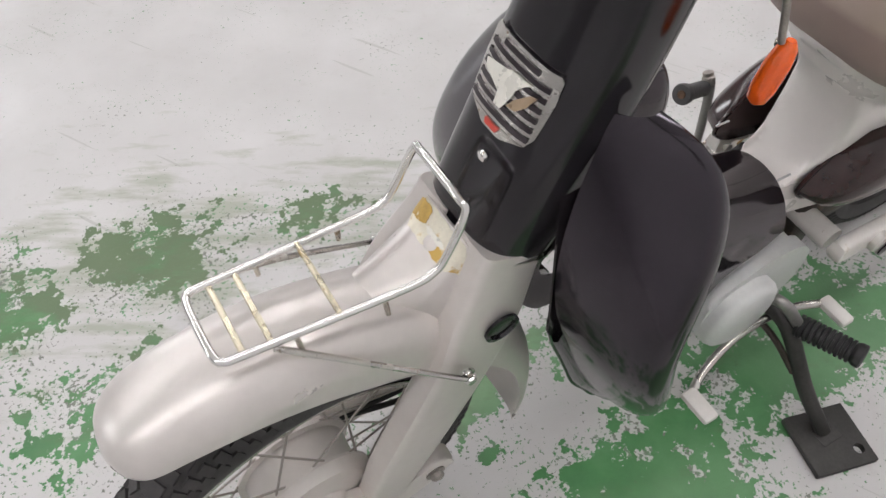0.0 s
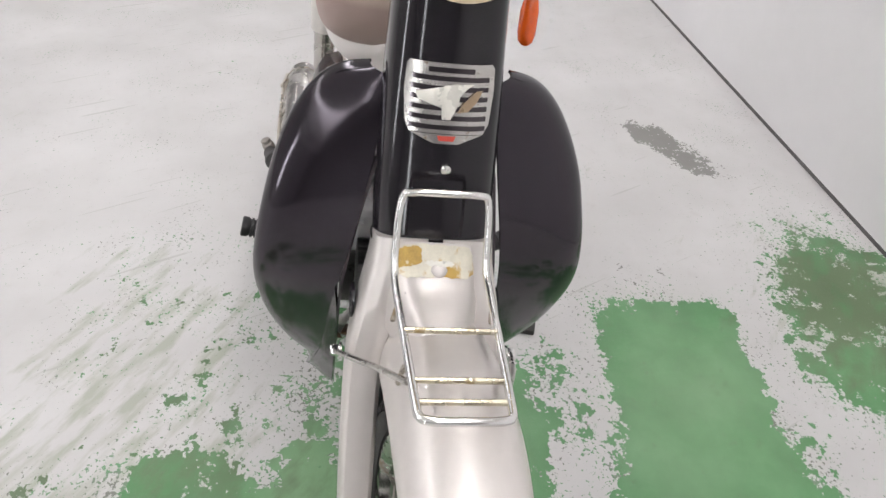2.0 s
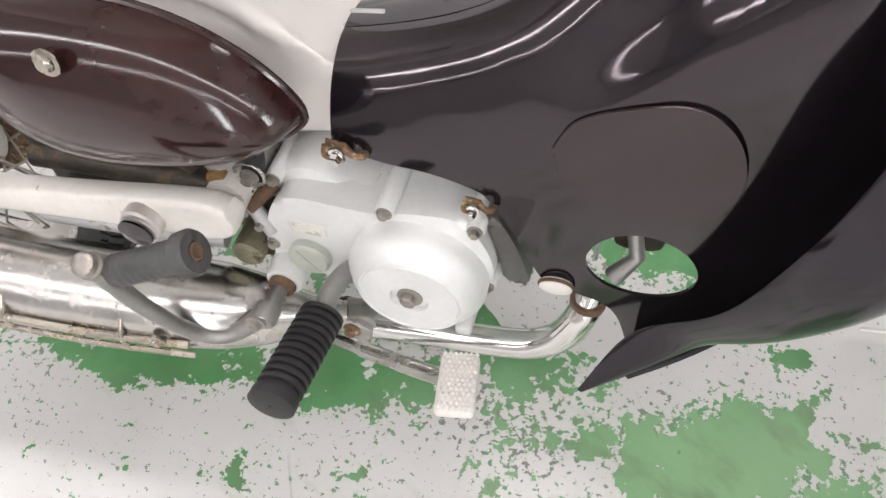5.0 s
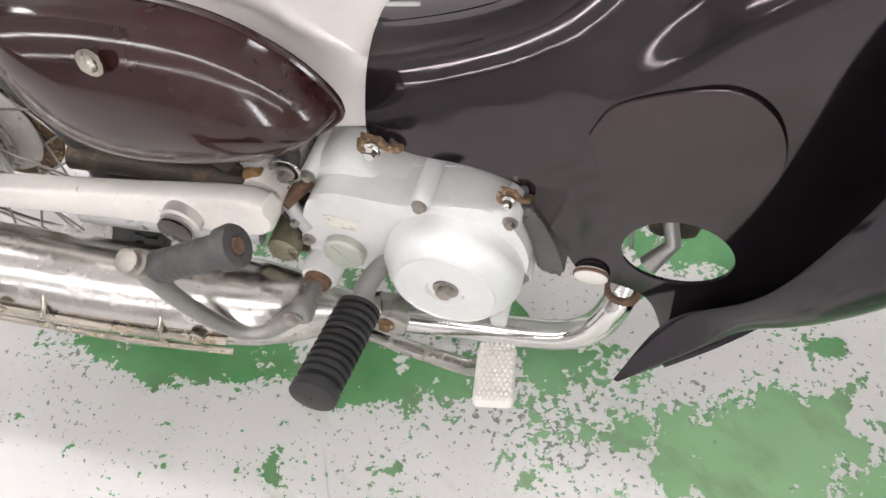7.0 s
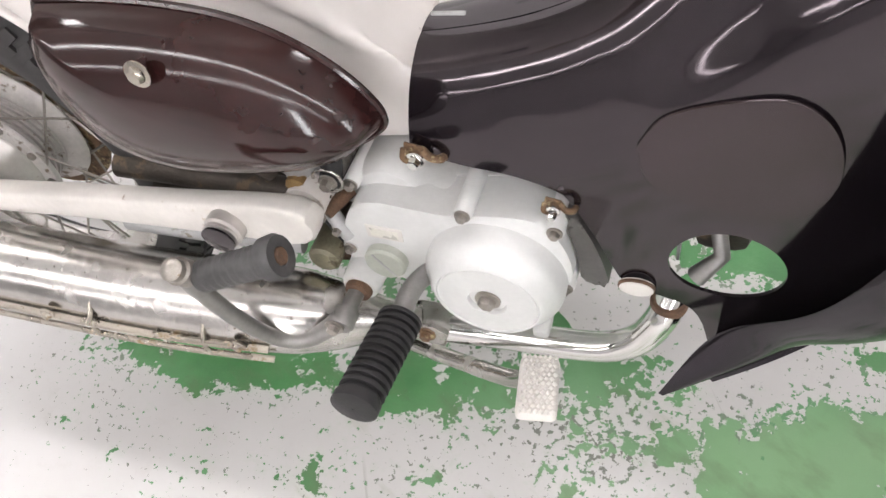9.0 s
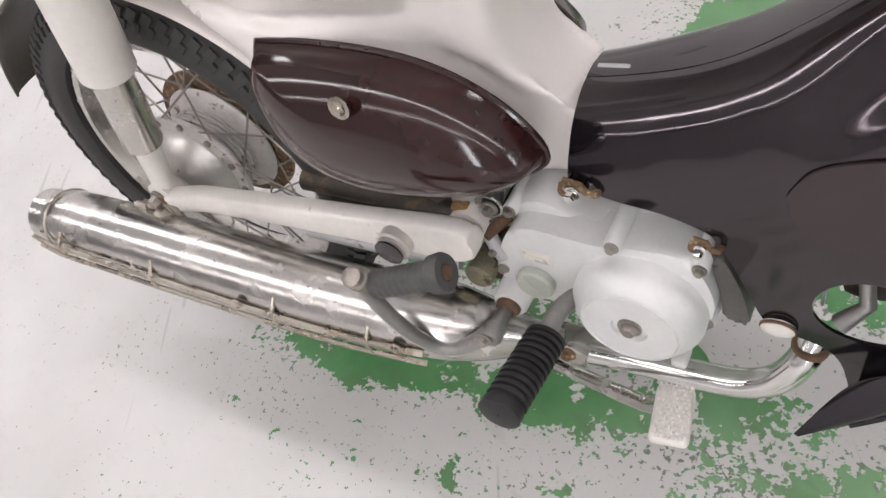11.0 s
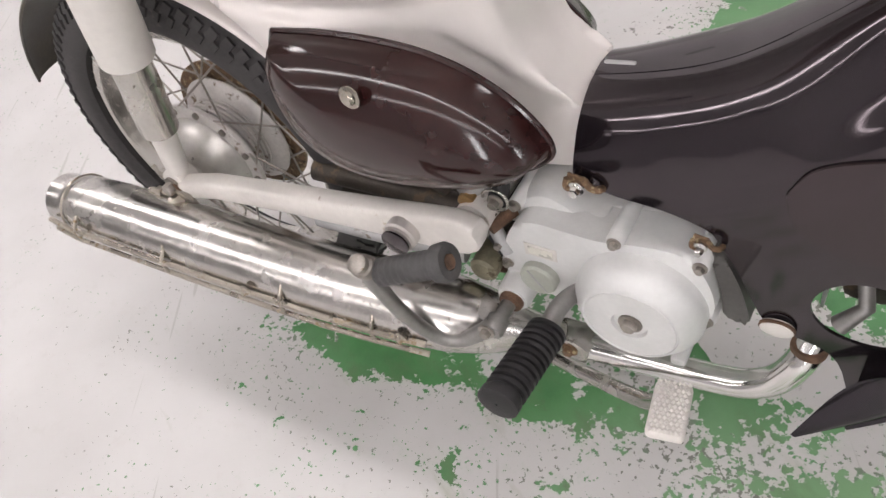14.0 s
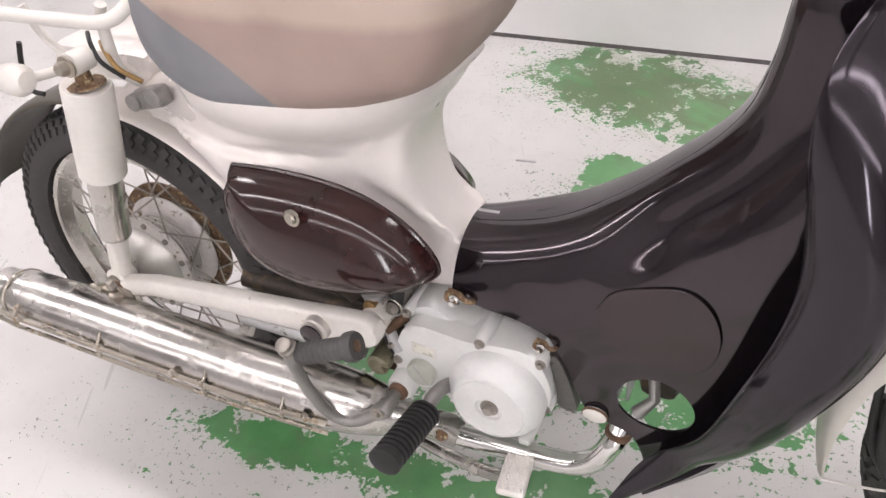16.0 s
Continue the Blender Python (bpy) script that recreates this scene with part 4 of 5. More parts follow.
def leg_shield():
    wings, webs = [], []
    lip, fore = even_out(smooth_line(LIP, 60)), even_out(smooth_line(FORE, 60))
    for s in (-1, 1):
        wide = 1.0 if s < 0 else 1.07
        rows = [[Vector((p.x, s * p.y * wide, p.z)) for p in (wing_point(a, b, (k / 36) ** 1.8) for k in range(37))] for a, b in zip(lip, fore)]
        wings.append(sheet(rows if s < 0 else [r[::-1] for r in rows], 0.003))
        # the web that closes the gap between the centre cover's lower rim and the wing's front edge
        rows = []
        for b in fore[4:36]:
            x = max(0.128, b.x)
            p = Vector((x, panel_y(x, ease(x, *ZB)) - 0.002, ease(x, *ZB) + 0.004))
            rows.append([Vector((q.x, s * q.y * (1 if k == 0 else wide), q.z)) for k, q in enumerate((p, p.lerp(b, 0.5) + Vector((0, 0, -0.003)), b))])
        webs.append(sheet(rows, 0.003))
    rows = []
    stations = [float(x) for x in RIDGE[::4, 0] if -0.108 <= x <= 0.322]
    for x in stations:
        zt, zb = ease(x, *ZT), ease(x, *ZB)
        edge = panel_y(x, zt)
        half = [(edge * k / 4, zt + 0.0012 * (1 - (k / 4) ** 2)) for k in range(4)]
        for k in range(57):
            f = (k / 56) ** 1.7
            half.append((panel_y(x, zt + (zb - zt) * f), zt + (zb - zt) * f))
        right = [Vector((x, -y, z)) for y, z in half]
        left = [Vector((p.x, -p.y, p.z)) for p in right]
        rows.append(right[::-1] + left[1:])
    # the rear rim rakes forward towards its top
    for i, r in enumerate(rows):
        for p in r:
            p.x += max(0, (p.z - 0.36)) * 0.02 * max(0, 1 - i / 20) if i < 20 else 0
    ob = part("leg_shield", sheet(rows, -0.003), "black_plastic", bike, "scuffed black plastic leg shield with swept wings")

    def slot():
        bm = bmesh.new()
        sl = [(0.1295 + 0.041 * math.cos(t), 0.2745 + 0.0365 * math.sin(t)) for t in (2 * math.pi * k / 40 for k in range(40))]
        vs = [[bm.verts.new((x, y, z)) for x, z in sl] for y in (-0.14, 0.14)]
        bm.faces.new(vs[0])
        bm.faces.new(vs[1][::-1])
        for k in range(40):
            bm.faces.new((vs[0][k], vs[0][(k + 1) % 40], vs[1][(k + 1) % 40], vs[1][k]))
        return bm

    cut(ob, [slot()])
    for bm, foot in zip(wings, webs):
        wing = part("wing", bm, "wing_black", ob, "glossy black swept wing")
        part("web", foot, "wing_black", wing)
    # a slit tab at the rear top corner
    for s in (-1, 1):
        box(b2 := bmesh.new(), (-0.064, s * 0.0525, 0.4555), (0.024, 0.003, 0.0022), 0.0008, Matrix.Rotation(radians(-4), 3, "Y"))
        part("tab", b2, "cast_grey", ob, "worn bright edge of a slit")
    # oval inspection lid on each side
    for s in (-1, 1):
        oval = smooth_line([(0.066, 0, 0.396), (0.080, 0, 0.420), (0.115, 0, 0.438), (0.146, 0, 0.446), (0.168, 0, 0.434), (0.180, 0, 0.408), (0.181, 0, 0.378), (0.168, 0, 0.350), (0.137, 0, 0.340), (0.098, 0, 0.348), (0.074, 0, 0.367), (0.066, 0, 0.396)], 60)[:-1]
        cx, cz = 0.124, 0.393
        rows = []
        for sc, lift in ((1.045, -0.0018), (1.042, 0.0000), (1.034, 0.0004), (1.0, 0.0004), (0.8, 0.0004), (0.5, 0.0004), (0.2, 0.0004), (0.02, 0.0004)):
            row = []
            for p in oval:
                x, z = cx - 0.002 + (p.x - cx) * sc, cz - 0.012 + (p.z - cz) * sc * 0.93
                y = panel_y(x, z)
                row.append(Vector((x, s * (y + lift + 0.003), z)))
            rows.append(row)
        bm = bmesh.new()
        vs = grid(bm, rows, closed_u=True)
        bm.faces.new(vs[-1])
        part("inspection_lid", bm, "lid_brown", ob, "flat oval lid, slightly browner")
    return ob


shield = leg_shield()

# ---------------------------------------------------------------- frame, seat, covers
BODY = [(-0.062, 0.376), (-0.096, 0.386), (-0.130, 0.408), (-0.152, 0.450), (-0.157, 0.500), (-0.148, 0.530), (-0.122, 0.572), (-0.095, 0.605), (-0.20, 0.622), (-0.36, 0.600), (-0.44, 0.575), (-0.50, 0.548), (-0.56, 0.525), (-0.55, 0.505), (-0.49, 0.505), (-0.43, 0.465), (-0.385, 0.400), (-0.36, 0.345), (-0.28, 0.325), (-0.18, 0.322), (-0.10, 0.322), (-0.066, 0.350)]


def body_shell():
    c = smooth_line([(x, 0, z) for x, z in BODY] + [(*BODY[0][:1], 0, BODY[0][1])], 110)[:-1]
    cx, cz = -0.28, 0.48
    bm = bmesh.new()
    rows = []
    half = [(0.104, 0.03), (0.1038, 0.25), (0.103, 0.45), (0.1015, 0.60), (0.099, 0.72), (0.0955, 0.81), (0.091, 0.88), (0.084, 0.935), (0.074, 0.972), (0.060, 0.993), (0.040, 1.0)]
    for y, s in [(-y, s) for y, s in half] + [(0, 1.0)] + half[::-1]:
        row = []
        for p in c:
            slim = np.interp(p.x, [-0.56, -0.45, -0.30, -0.22, -0.16, -0.12, -0.06], [0.60, 0.84, 0.84, 0.74, 0.58, 0.48, 0.38])
            row.append(Vector((cx + (p.x - cx) * (1 - (1 - s) * 0.55), y * slim, cz + (p.z - cz) * (1 - (1 - s) * 0.8))))
        rows.append(row)
    vs = grid(bm, rows, closed_u=True)
    bm.faces.new(vs[0])
    bm.faces.new(vs[-1][::-1])
    # swelling flanks of the fuel tank
    rows = []
    for k in range(25):
        a = math.pi * (0.02 + 0.96 * k / 24)
        x = -0.275 + 0.165 * math.cos(a)
        w = 0.122 * math.sin(a) ** 0.55
        h = 0.088 * math.sin(a) ** 0.6
        zc = 0.585 + 0.10 * (x + 0.275) + 0.028 * max(0, x + 0.2) * 4
        rows.append([Vector((x, w * math.copysign(abs(math.cos(t)) ** 0.8, math.cos(t)), zc + h * math.sin(t))) for t in (2 * math.pi * q / 32 for q in range(32))])
    vs = grid(bm, rows, closed_u=True)
    bm.faces.new(vs[0])
    bm.faces.new(vs[-1][::-1])
    return blend(part("frame_body", bm, "cream_paint", bike, "silver-cream pressed steel body under the seat"), 0.0045, 14, "cream_paint")


body = body_shell()

part("rear_fender", sheet(fender_rows(REAR, [(38, 0.258, 0.026, 0.008), (60, 0.256, 0.028, 0.008), (80, 0.255, 0.030, 0.008), (100, 0.259, 0.034, 0.008)]), 0.0025), "cream_paint", body, "narrow silver-cream rear fender")
part("mud_flap", sheet(fender_rows(REAR, [(94, 0.268, 0.044, 0.008), (112, 0.271, 0.047, 0.010), (130, 0.274, 0.049, 0.012), (146, 0.276, 0.049, 0.012), (160, 0.277, 0.047, 0.012)]), 0.003), "flap_rubber", body, "olive-brown rubber mud flap")

COVER = [(-0.366, 0.474), (-0.313, 0.477), (-0.258, 0.476), (-0.213, 0.470), (-0.175, 0.457), (-0.142, 0.436), (-0.120, 0.412), (-0.111, 0.392), (-0.118, 0.378), (-0.15, 0.358), (-0.217, 0.342), (-0.285, 0.337), (-0.338, 0.35), (-0.369, 0.377), (-0.380, 0.411), (-0.379, 0.448)]


def bolt_at(s):
    return (-0.2545, s * 0.1340, 0.4560)


def side_cover(s):
    bm = domed(COVER, s * 0.082, s * 0.136, 12, 2.6, 80)
    inset = 0.018 if s > 0 else 0.0
    # a soft ridge runs along the cover
    for v in bm.verts:
        ridge = v.co.z - (0.448 - 0.24 * (v.co.x + 0.30))
        edge = max(0.0, min(1.0, (abs(v.co.y) - 0.095) / 0.03))
        v.co.y += s * edge * 0.007 * (1 / (1 + math.exp(ridge / 0.010)) - 0.45)
    ob = part("side_cover", bm, "brown_gloss", bike, "glossy dark brown side cover")
    ob.location = (-inset, -2.0 * inset, 0)
    bm = bmesh.new()
    c = smooth_line([(x, 0, z) for x, z in COVER] + [(COVER[0][0], 0, COVER[0][1])], 80)
    tube(bm, [Vector((p.x, s * 0.0865, p.z)) for p in c], 0.0024, 6, False)
    part("edge_bead", bm, "brown_gloss", ob)
    b2 = bmesh.new()
    lathe(b2, [(0.0100, 0), (0.0100, s * 0.0012), (0.0068, s * 0.002), (0.0064, s * 0.004), (0.0045, s * 0.006), (0.001, s * 0.0064)], 20, bolt_at(s), "y", Matrix.Rotation(radians(s * 8), 3, "X"))
    part("bolt", b2, "chrome_rusty", ob, "domed chrome bolt with rusty washer")
    return ob


side_cover(-1)
side_cover(1)


def seat():
    rows = []
    st = [(-0.430, 0.10, 0.605, 0.700), (-0.412, 0.118, 0.572, 0.735), (-0.36, 0.132, 0.548, 0.752), (-0.28, 0.136, 0.548, 0.752), (-0.20, 0.134, 0.562, 0.745), (-0.14, 0.128, 0.580, 0.742), (-0.102, 0.118, 0.598, 0.742), (-0.076, 0.098, 0.628, 0.738), (-0.062, 0.055, 0.668, 0.728)]
    sm = smooth_line([(x, w, zb) for x, w, zb, zt in st], 40)
    zt = np.interp(np.linspace(0, 1, 41), np.linspace(0, 1, len(st)), [q[3] for q in st])
    for p, top in zip(sm, zt):
        row = []
        for q in range(36):
            a = 2 * math.pi * q / 36
            y = p.y * math.copysign(abs(math.cos(a)) ** 0.55, math.cos(a))
            z = (p.z + top) / 2 + (top - p.z) / 2 * math.copysign(abs(math.sin(a)) ** 0.6, math.sin(a))
            row.append(Vector((p.x, y * (1.0 - 0.10 * max(0, math.sin(a))), z)))
        rows.append(row)
    bm = bmesh.new()
    vs = grid(bm, rows, closed_u=True)
    bm.faces.new(vs[0])
    bm.faces.new(vs[-1][::-1])
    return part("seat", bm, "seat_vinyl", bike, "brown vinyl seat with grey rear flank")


seat()


def shock(s):
    top, bot = Vector((-0.520, s * 0.118, 0.566)), Vector((-0.604, s * 0.113, 0.262))
    d = bot - top
    at = lambda f: top + d * f
    bm = bmesh.new()
    tube(bm, [at(0.0), at(0.01), at(0.40)], [0.0265, 0.0285, 0.0285], 24)
    up = part("shock_absorber", bm, "shock_white", bike, "white covered rear shock absorber with rusty top")
    b2 = bmesh.new()
    tube(b2, [at(0.40), at(0.73), at(0.735)], [0.0215, 0.0215, 0.018], 24)
    part("sleeve", b2, "chrome_worn", up, "chrome sleeve")
    b3 = bmesh.new()
    tube(b3, [at(0.735), at(0.97)], [0.015, 0.013], 16)
    part("rod", b3, "shock_white", up)
    b4 = bmesh.new()
    lathe(b4, [(0.010, -0.014), (0.018, -0.012), (0.018, 0.012), (0.010, 0.014)], 18, at(1.0))
    part("lower_eye", b4, "shock_white", up)
    bolt(up, "lower_bolt", at(1.0) + Vector((0, s * 0.014, 0)), 0.008, 0.012, "y", s, "zinc")
    b5 = bmesh.new()
    lathe(b5, [(0.0225, 0.0), (0.0215, 0.0022), (0.010, 0.0034), (0.008, 0.020), (0.002, 0.022)], 20, top, "z")
    part("top_cap", b5, "clip_rust", up, "rusted top cap")
    b6 = bmesh.new()
    lathe(b6, [(0.008, -0.015), (0.0135, -0.013), (0.0135, 0.013), (0.008, 0.015)], 18, top + Vector((0.002, 0, 0.028)))
    part("upper_eye", b6, "shock_white", up)
    bolt(up, "upper_bolt", top + Vector((0.002, s * 0.015, 0.028)), 0.0085, 0.012, "y", s, "chrome_rusty")
    return up


shock(-1)
shock(1)


def swingarm():
    bm = bmesh.new()
    for s in (-1, 1):
        rows = []
        for x, z, h in ((-0.1765, 0.304, 0.008), (-0.180, 0.304, 0.028), (-0.190, 0.303, 0.042), (-0.206, 0.301, 0.047), (-0.23, 0.300, 0.044), (-0.30, 0.294, 0.037), (-0.42, 0.284, 0.030), (-0.53, 0.272, 0.027), (-0.585, 0.258, 0.026), (-0.612, 0.250, 0.016)):
            row = []
            for q in range(16):
                a = 2 * math.pi * q / 16
                row.append(Vector((x, s * (0.120 + 0.0115 * math.copysign(abs(math.cos(a)) ** 0.50, math.cos(a))), z + h / 2 * math.copysign(abs(math.sin(a)) ** 0.42, math.sin(a)))))
            rows.append(row)
        vs = grid(bm, rows, closed_u=True)
        bm.faces.new(vs[0])
        bm.faces.new(vs[-1][::-1])
    tube(bm, [(-0.20, -0.10, 0.297), (-0.20, 0.10, 0.297)], 0.018, 14)
    arm = part("swing_arm", bm, "arm_paint", bike, "silver painted rear swing arm")
    for s in (-1, 1):
        b2 = bmesh.new()
        lathe(b2, [(0.017, 0), (0.017, s * 0.012), (0.015, s * 0.014), (0.0155, s * 0.015), (0.0155, s * 0.017), (0.001, s * 0.0185)], 24, (-0.256, s * 0.128, 0.298))
        part("step_cap", b2, "silver_paint", arm)
        b4 = bmesh.new()
        lathe(b4, [(0.0145, 0), (0.0145, s * 0.002), (0.001, s * 0.004)], 24, (-0.256, s * 0.1472, 0.298))
        part("cap_face", b4, "black_plastic", arm, "dark round cap")
        bolt(arm, "axle_nut", (-0.600, s * 0.130, 0.245), 0.010, 0.014, "y", s, "chrome_rusty")
        b3 = bmesh.new()
        lathe(b3, [(0.0145, 0), (0.0140, s * 0.003), (0.011, s * 0.0036)], 20, (-0.600, s * 0.1285, 0.254))
        part("axle_washer", b3, "rust", arm, "rusty axle washer")
        b5 = slab([(-0.574, 0.236), (-0.574, 0.258), (-0.606, 0.262), (-0.622, 0.254), (-0.622, 0.238), (-0.606, 0.230)], s * 0.1285, s * 0.1325, 0.001)
        adj = part("chain_adjuster", b5, "zinc", arm, "dull plated chain adjuster")
        b6 = bmesh.new()
        tube(b6, [(-0.615, s * 0.131, 0.247), (-0.655, s * 0.131, 0.244)], 0.0038, 10)
        lathe(b6, [(0.0075, -0.638), (0.0075, -0.630)], 6, (0, s * 0.131, 0.2455), "x")
        part("adjuster_bolt", b6, "chrome_rusty", adj)
    return arm


swingarm()


# ---------------------------------------------------------------- exhaust
def exhaust():
    ax = smooth_line([(-0.815, -0.160, 0.212), (-0.70, -0.160, 0.213), (-0.50, -0.158, 0.208), (-0.35, -0.152, 0.200), (-0.26, -0.140, 0.188), (-0.19, -0.120, 0.165), (-0.13, -0.098, 0.142)], 60)
    rad = np.interp(np.linspace(0, 1, 61), [0, 0.06, 0.066, 0.09, 0.30, 0.62, 0.74, 0.82, 0.92, 1.0], [0.0345, 0.0345, 0.0375, 0.0395, 0.042, 0.0425, 0.040, 0.033, 0.020, 0.0145])
    bm = bmesh.new()
    tube(bm, ax, list(rad), 40, True)
    muf = part("muffler", bm, "muffler_chrome", bike, "long chrome muffler with rust pitting")
    # flat dark disc: the shade inside the open end, put in as colour
    b1 = bmesh.new()
    lathe(b1, [(0.026, -0.8165), (0.002, -0.8168)], 24, (0, -0.160, 0.212), "x")
    part("outlet", b1, "greasy_metal", muf, "dark disc standing for the shaded hollow outlet")
    bs = bmesh.new()
    ring = [ax[4] + Vector((0, 0.0398 * math.cos(t), 0.0398 * math.sin(t))) for t in (2 * math.pi * k / 40 for k in range(41))]
    tube(bs, ring, 0.0014, 6, False)
    part("end_seam", bs, "chrome_rusty", muf, "stained weld seam")
    # guard rails along the flank
    off = lambda f, out, up: ax[f] + Vector((0, -out, up))
    for out, up, r, n0, n1 in ((0.046, 0.004, 0.0036, 1, 44), (0.046, -0.013, 0.0032, 1, 44)):
        b2 = bmesh.new()
        tube(b2, [off(f, out * float(np.interp(f, [0, 6, 44], [0.85, 1, 1.0])), up) for f in range(n0, n1)], r, 8)
        part("guard_rail", b2, "chrome_rusty", muf, "stained guard rail")
    for f in (7, 16, 26, 36):
        b3 = bmesh.new()
        tube(b3, smooth_line([off(f, 0.034, 0.022), off(f, 0.047, 0.006), off(f, 0.047, -0.014)], 8), 0.0022, 8)
        part("guard_strut", b3, "chrome_rusty", muf)
    for f in (8, 23, 40):
        b4 = bmesh.new()
        lathe(b4, [(0.007, 0), (0.007, -0.002), (0.0048, -0.003), (0.004, -0.006), (0.001, -0.007)], 14, off(f, 0.046, 0.008))
        part("guard_bolt", b4, "chrome_rusty", muf)
    # pipe
    b5 = bmesh.new()
    tube(b5, smooth_line([(-0.14, -0.099, 0.140), (-0.10, -0.093, 0.130), (-0.04, -0.090, 0.131), (0.02, -0.090, 0.136), (0.050, -0.089, 0.143), (0.073, -0.087, 0.161), (0.088, -0.081, 0.188), (0.095, -0.068, 0.208)], 50), 0.0140, 20)
    pipe = part("exhaust_pipe", b5, "chrome", bike, "chrome exhaust pipe with rusty bend")
    b6 = bmesh.new()
    lathe(b6, [(0.0148, -0.005), (0.0156, 0), (0.0148, 0.005)], 20, (0.0925, -0.074, 0.203), "z", closed=False)
    part("pipe_joint", b6, "rust", pipe, "rusted joint at the port")
    return muf


exhaust()


# ---------------------------------------------------------------- engine
def engine():
    case = part("engine", slab([(-0.184, 0.215), (-0.172, 0.270), (-0.150, 0.292), (-0.100, 0.296), (-0.040, 0.304), (-0.002, 0.298), (0.014, 0.280), (0.020, 0.250), (0.012, 0.205), (-0.010, 0.174), (-0.050, 0.155), (-0.095, 0.155), (-0.130, 0.174), (-0.165, 0.180)], -0.049, 0.075, 0.004, 70), "aluminium", bike, "grey cast aluminium engine")
    # right cover: a deep casting with a flat top
    edge = [(-0.186, 0.222), (-0.177, 0.262), (-0.162, 0.292), (-0.140, 0.301), (-0.110, 0.299), (-0.080, 0.297), (-0.045, 0.303), (-0.012, 0.304), (0.006, 0.290), (0.018, 0.250), (0.008, 0.208), (-0.014, 0.176), (-0.050, 0.158), (-0.092, 0.160), (-0.108, 0.190), (-0.126, 0.202), (-0.165, 0.196)]
    cov = part("right_cover", slab(edge, -0.048, -0.0915, 0.0055, 90), "aluminium", case, "pale grey crankcase cover")
    # round swelling of the case above the cover's rear
    bm = bmesh.new()
    hump = smooth_line([(-0.186, 0, 0.268), (-0.174, 0, 0.296), (-0.158, 0, 0.311), (-0.139, 0, 0.317), (-0.122, 0, 0.311), (-0.104, 0, 0.300), (-0.082, 0, 0.296), (-0.110, 0, 0.270), (-0.160, 0, 0.262), (-0.186, 0, 0.268)], 48)[:-1]
    rows = []
    for y, sc in ((0.03, 1.0), (-0.046, 1.0), (-0.056, 0.985), (-0.063, 0.94), (-0.068, 0.86), (-0.070, 0.7)):
        rows.append([Vector((-0.138 + (p.x + 0.138) * sc, y, 0.280 + (p.z - 0.280) * sc)) for p in hump])
    vs = grid(bm, rows, closed_u=True)
    bm.faces.new(vs[0])
    bm.faces.new(vs[-1][::-1])
    part("case_hump", bm, "aluminium", case, "rounded pale swelling of the crankcase")
    bm = bmesh.new()
    lathe(bm, [(0.0595, -0.075), (0.0592, -0.100), (0.0580, -0.1055), (0.0545, -0.1120), (0.0470, -0.1205), (0.0445, -0.1232), (0.0432, -0.1236), (0.0424, -0.1222), (0.0416, -0.1222), (0.0410, -0.1232), (0.0165, -0.1240), (0.0150, -0.1205), (0.002, -0.1205)], 64, (-0.045, 0, 0.234))
    part("clutch_cover", bm, "aluminium", cov, "domed round clutch cover")
    box(b2 := bmesh.new(), (-0.006, -0.106, 0.186), (0.014, 0.022, 0.010), 0.003)
    part("drain_lug", b2, "aluminium", cov)
    bolt(cov, "cover_bolt", (-0.045, -0.1205, 0.234), 0.0075, 0.007, "y", -1, "zinc")
    bm = bmesh.new()
    lathe(bm, [(0.019, -0.088), (0.019, -0.0985), (0.017, -0.101), (0.002, -0.101)], 36, (-0.1445, 0, 0.2285))
    plug = part("inspection_plug", bm, "plug_green", cov, "round slotted plug")
    box(b2 := bmesh.new(), (-0.1445, -0.1010, 0.2285), (0.032, 0.0009, 0.0022), 0.0003, Matrix.Rotation(radians(58), 3, "Y"))
    part("slot", b2, "cast_grey", plug)
    bm = slab([(-0.156, 0.256), (-0.124, 0.254), (-0.123, 0.270), (-0.156, 0.272)], -0.0910, -0.0925, 0.0006)
    nameplate = part("label_plate", bm, "shock_white", cov, "small raised label plate")
    part("text_bar", slab([(-0.152, 0.259), (-0.128, 0.257), (-0.127, 0.267), (-0.152, 0.269)], -0.0924, -0.0930, 0.0), "badge_white", nameplate)
    for x, z in ((-0.165, 0.206), (-0.010, 0.168), (0.012, 0.226), (-0.178, 0.236)):
        b3 = bmesh.new()
        lathe(b3, [(0.0075, -0.060), (0.0075, -0.090), (0.0065, -0.0925)], 16, (x, 0, z))
        boss = part("bolt_boss", b3, "aluminium", cov)
        bolt(boss, "case_bolt", (x, -0.0925, z), 0.0042, 0.005, "y", -1, "zinc")
    # long bolt bosses lying across the top and at the front corner
    for x, z, y0, y1, r in ((-0.0645, 0.3035, -0.040, -0.0930, 0.0078), (0.006, 0.2945, -0.046, -0.0900, 0.0076), (-0.1655, 0.3035, -0.030, -0.0760, 0.0072)):
        b3 = bmesh.new()
        lathe(b3, [(r, y0), (r, y1), (r * 0.88, y1 - 0.0015)], 18, (x, 0, z))
        boss = part("bolt_boss", b3, "aluminium", cov)
        bolt(boss, "case_bolt", (x, y1 - 0.0015, z), 0.0044, 0.005, "y", -1, "zinc")
    # dark breather cover ahead of the case
    part("front_cover", slab([(0.010, 0.300), (0.022, 0.296), (0.036, 0.262), (0.044, 0.226), (0.040, 0.221), (0.024, 0.220), (0.020, 0.250), (0.014, 0.280)], -0.040, -0.080, 0.004, 36), "dark_cover", case, "dark plastic cover")
    # cylinder with fins and head, lying ahead
    b6 = bmesh.new()
    box(b6, (0.055, 0, 0.285), (0.10, 0.075, 0.075), 0.008)
    cyl = part("cylinder", b6, "greasy_metal", case, "finned cylinder")
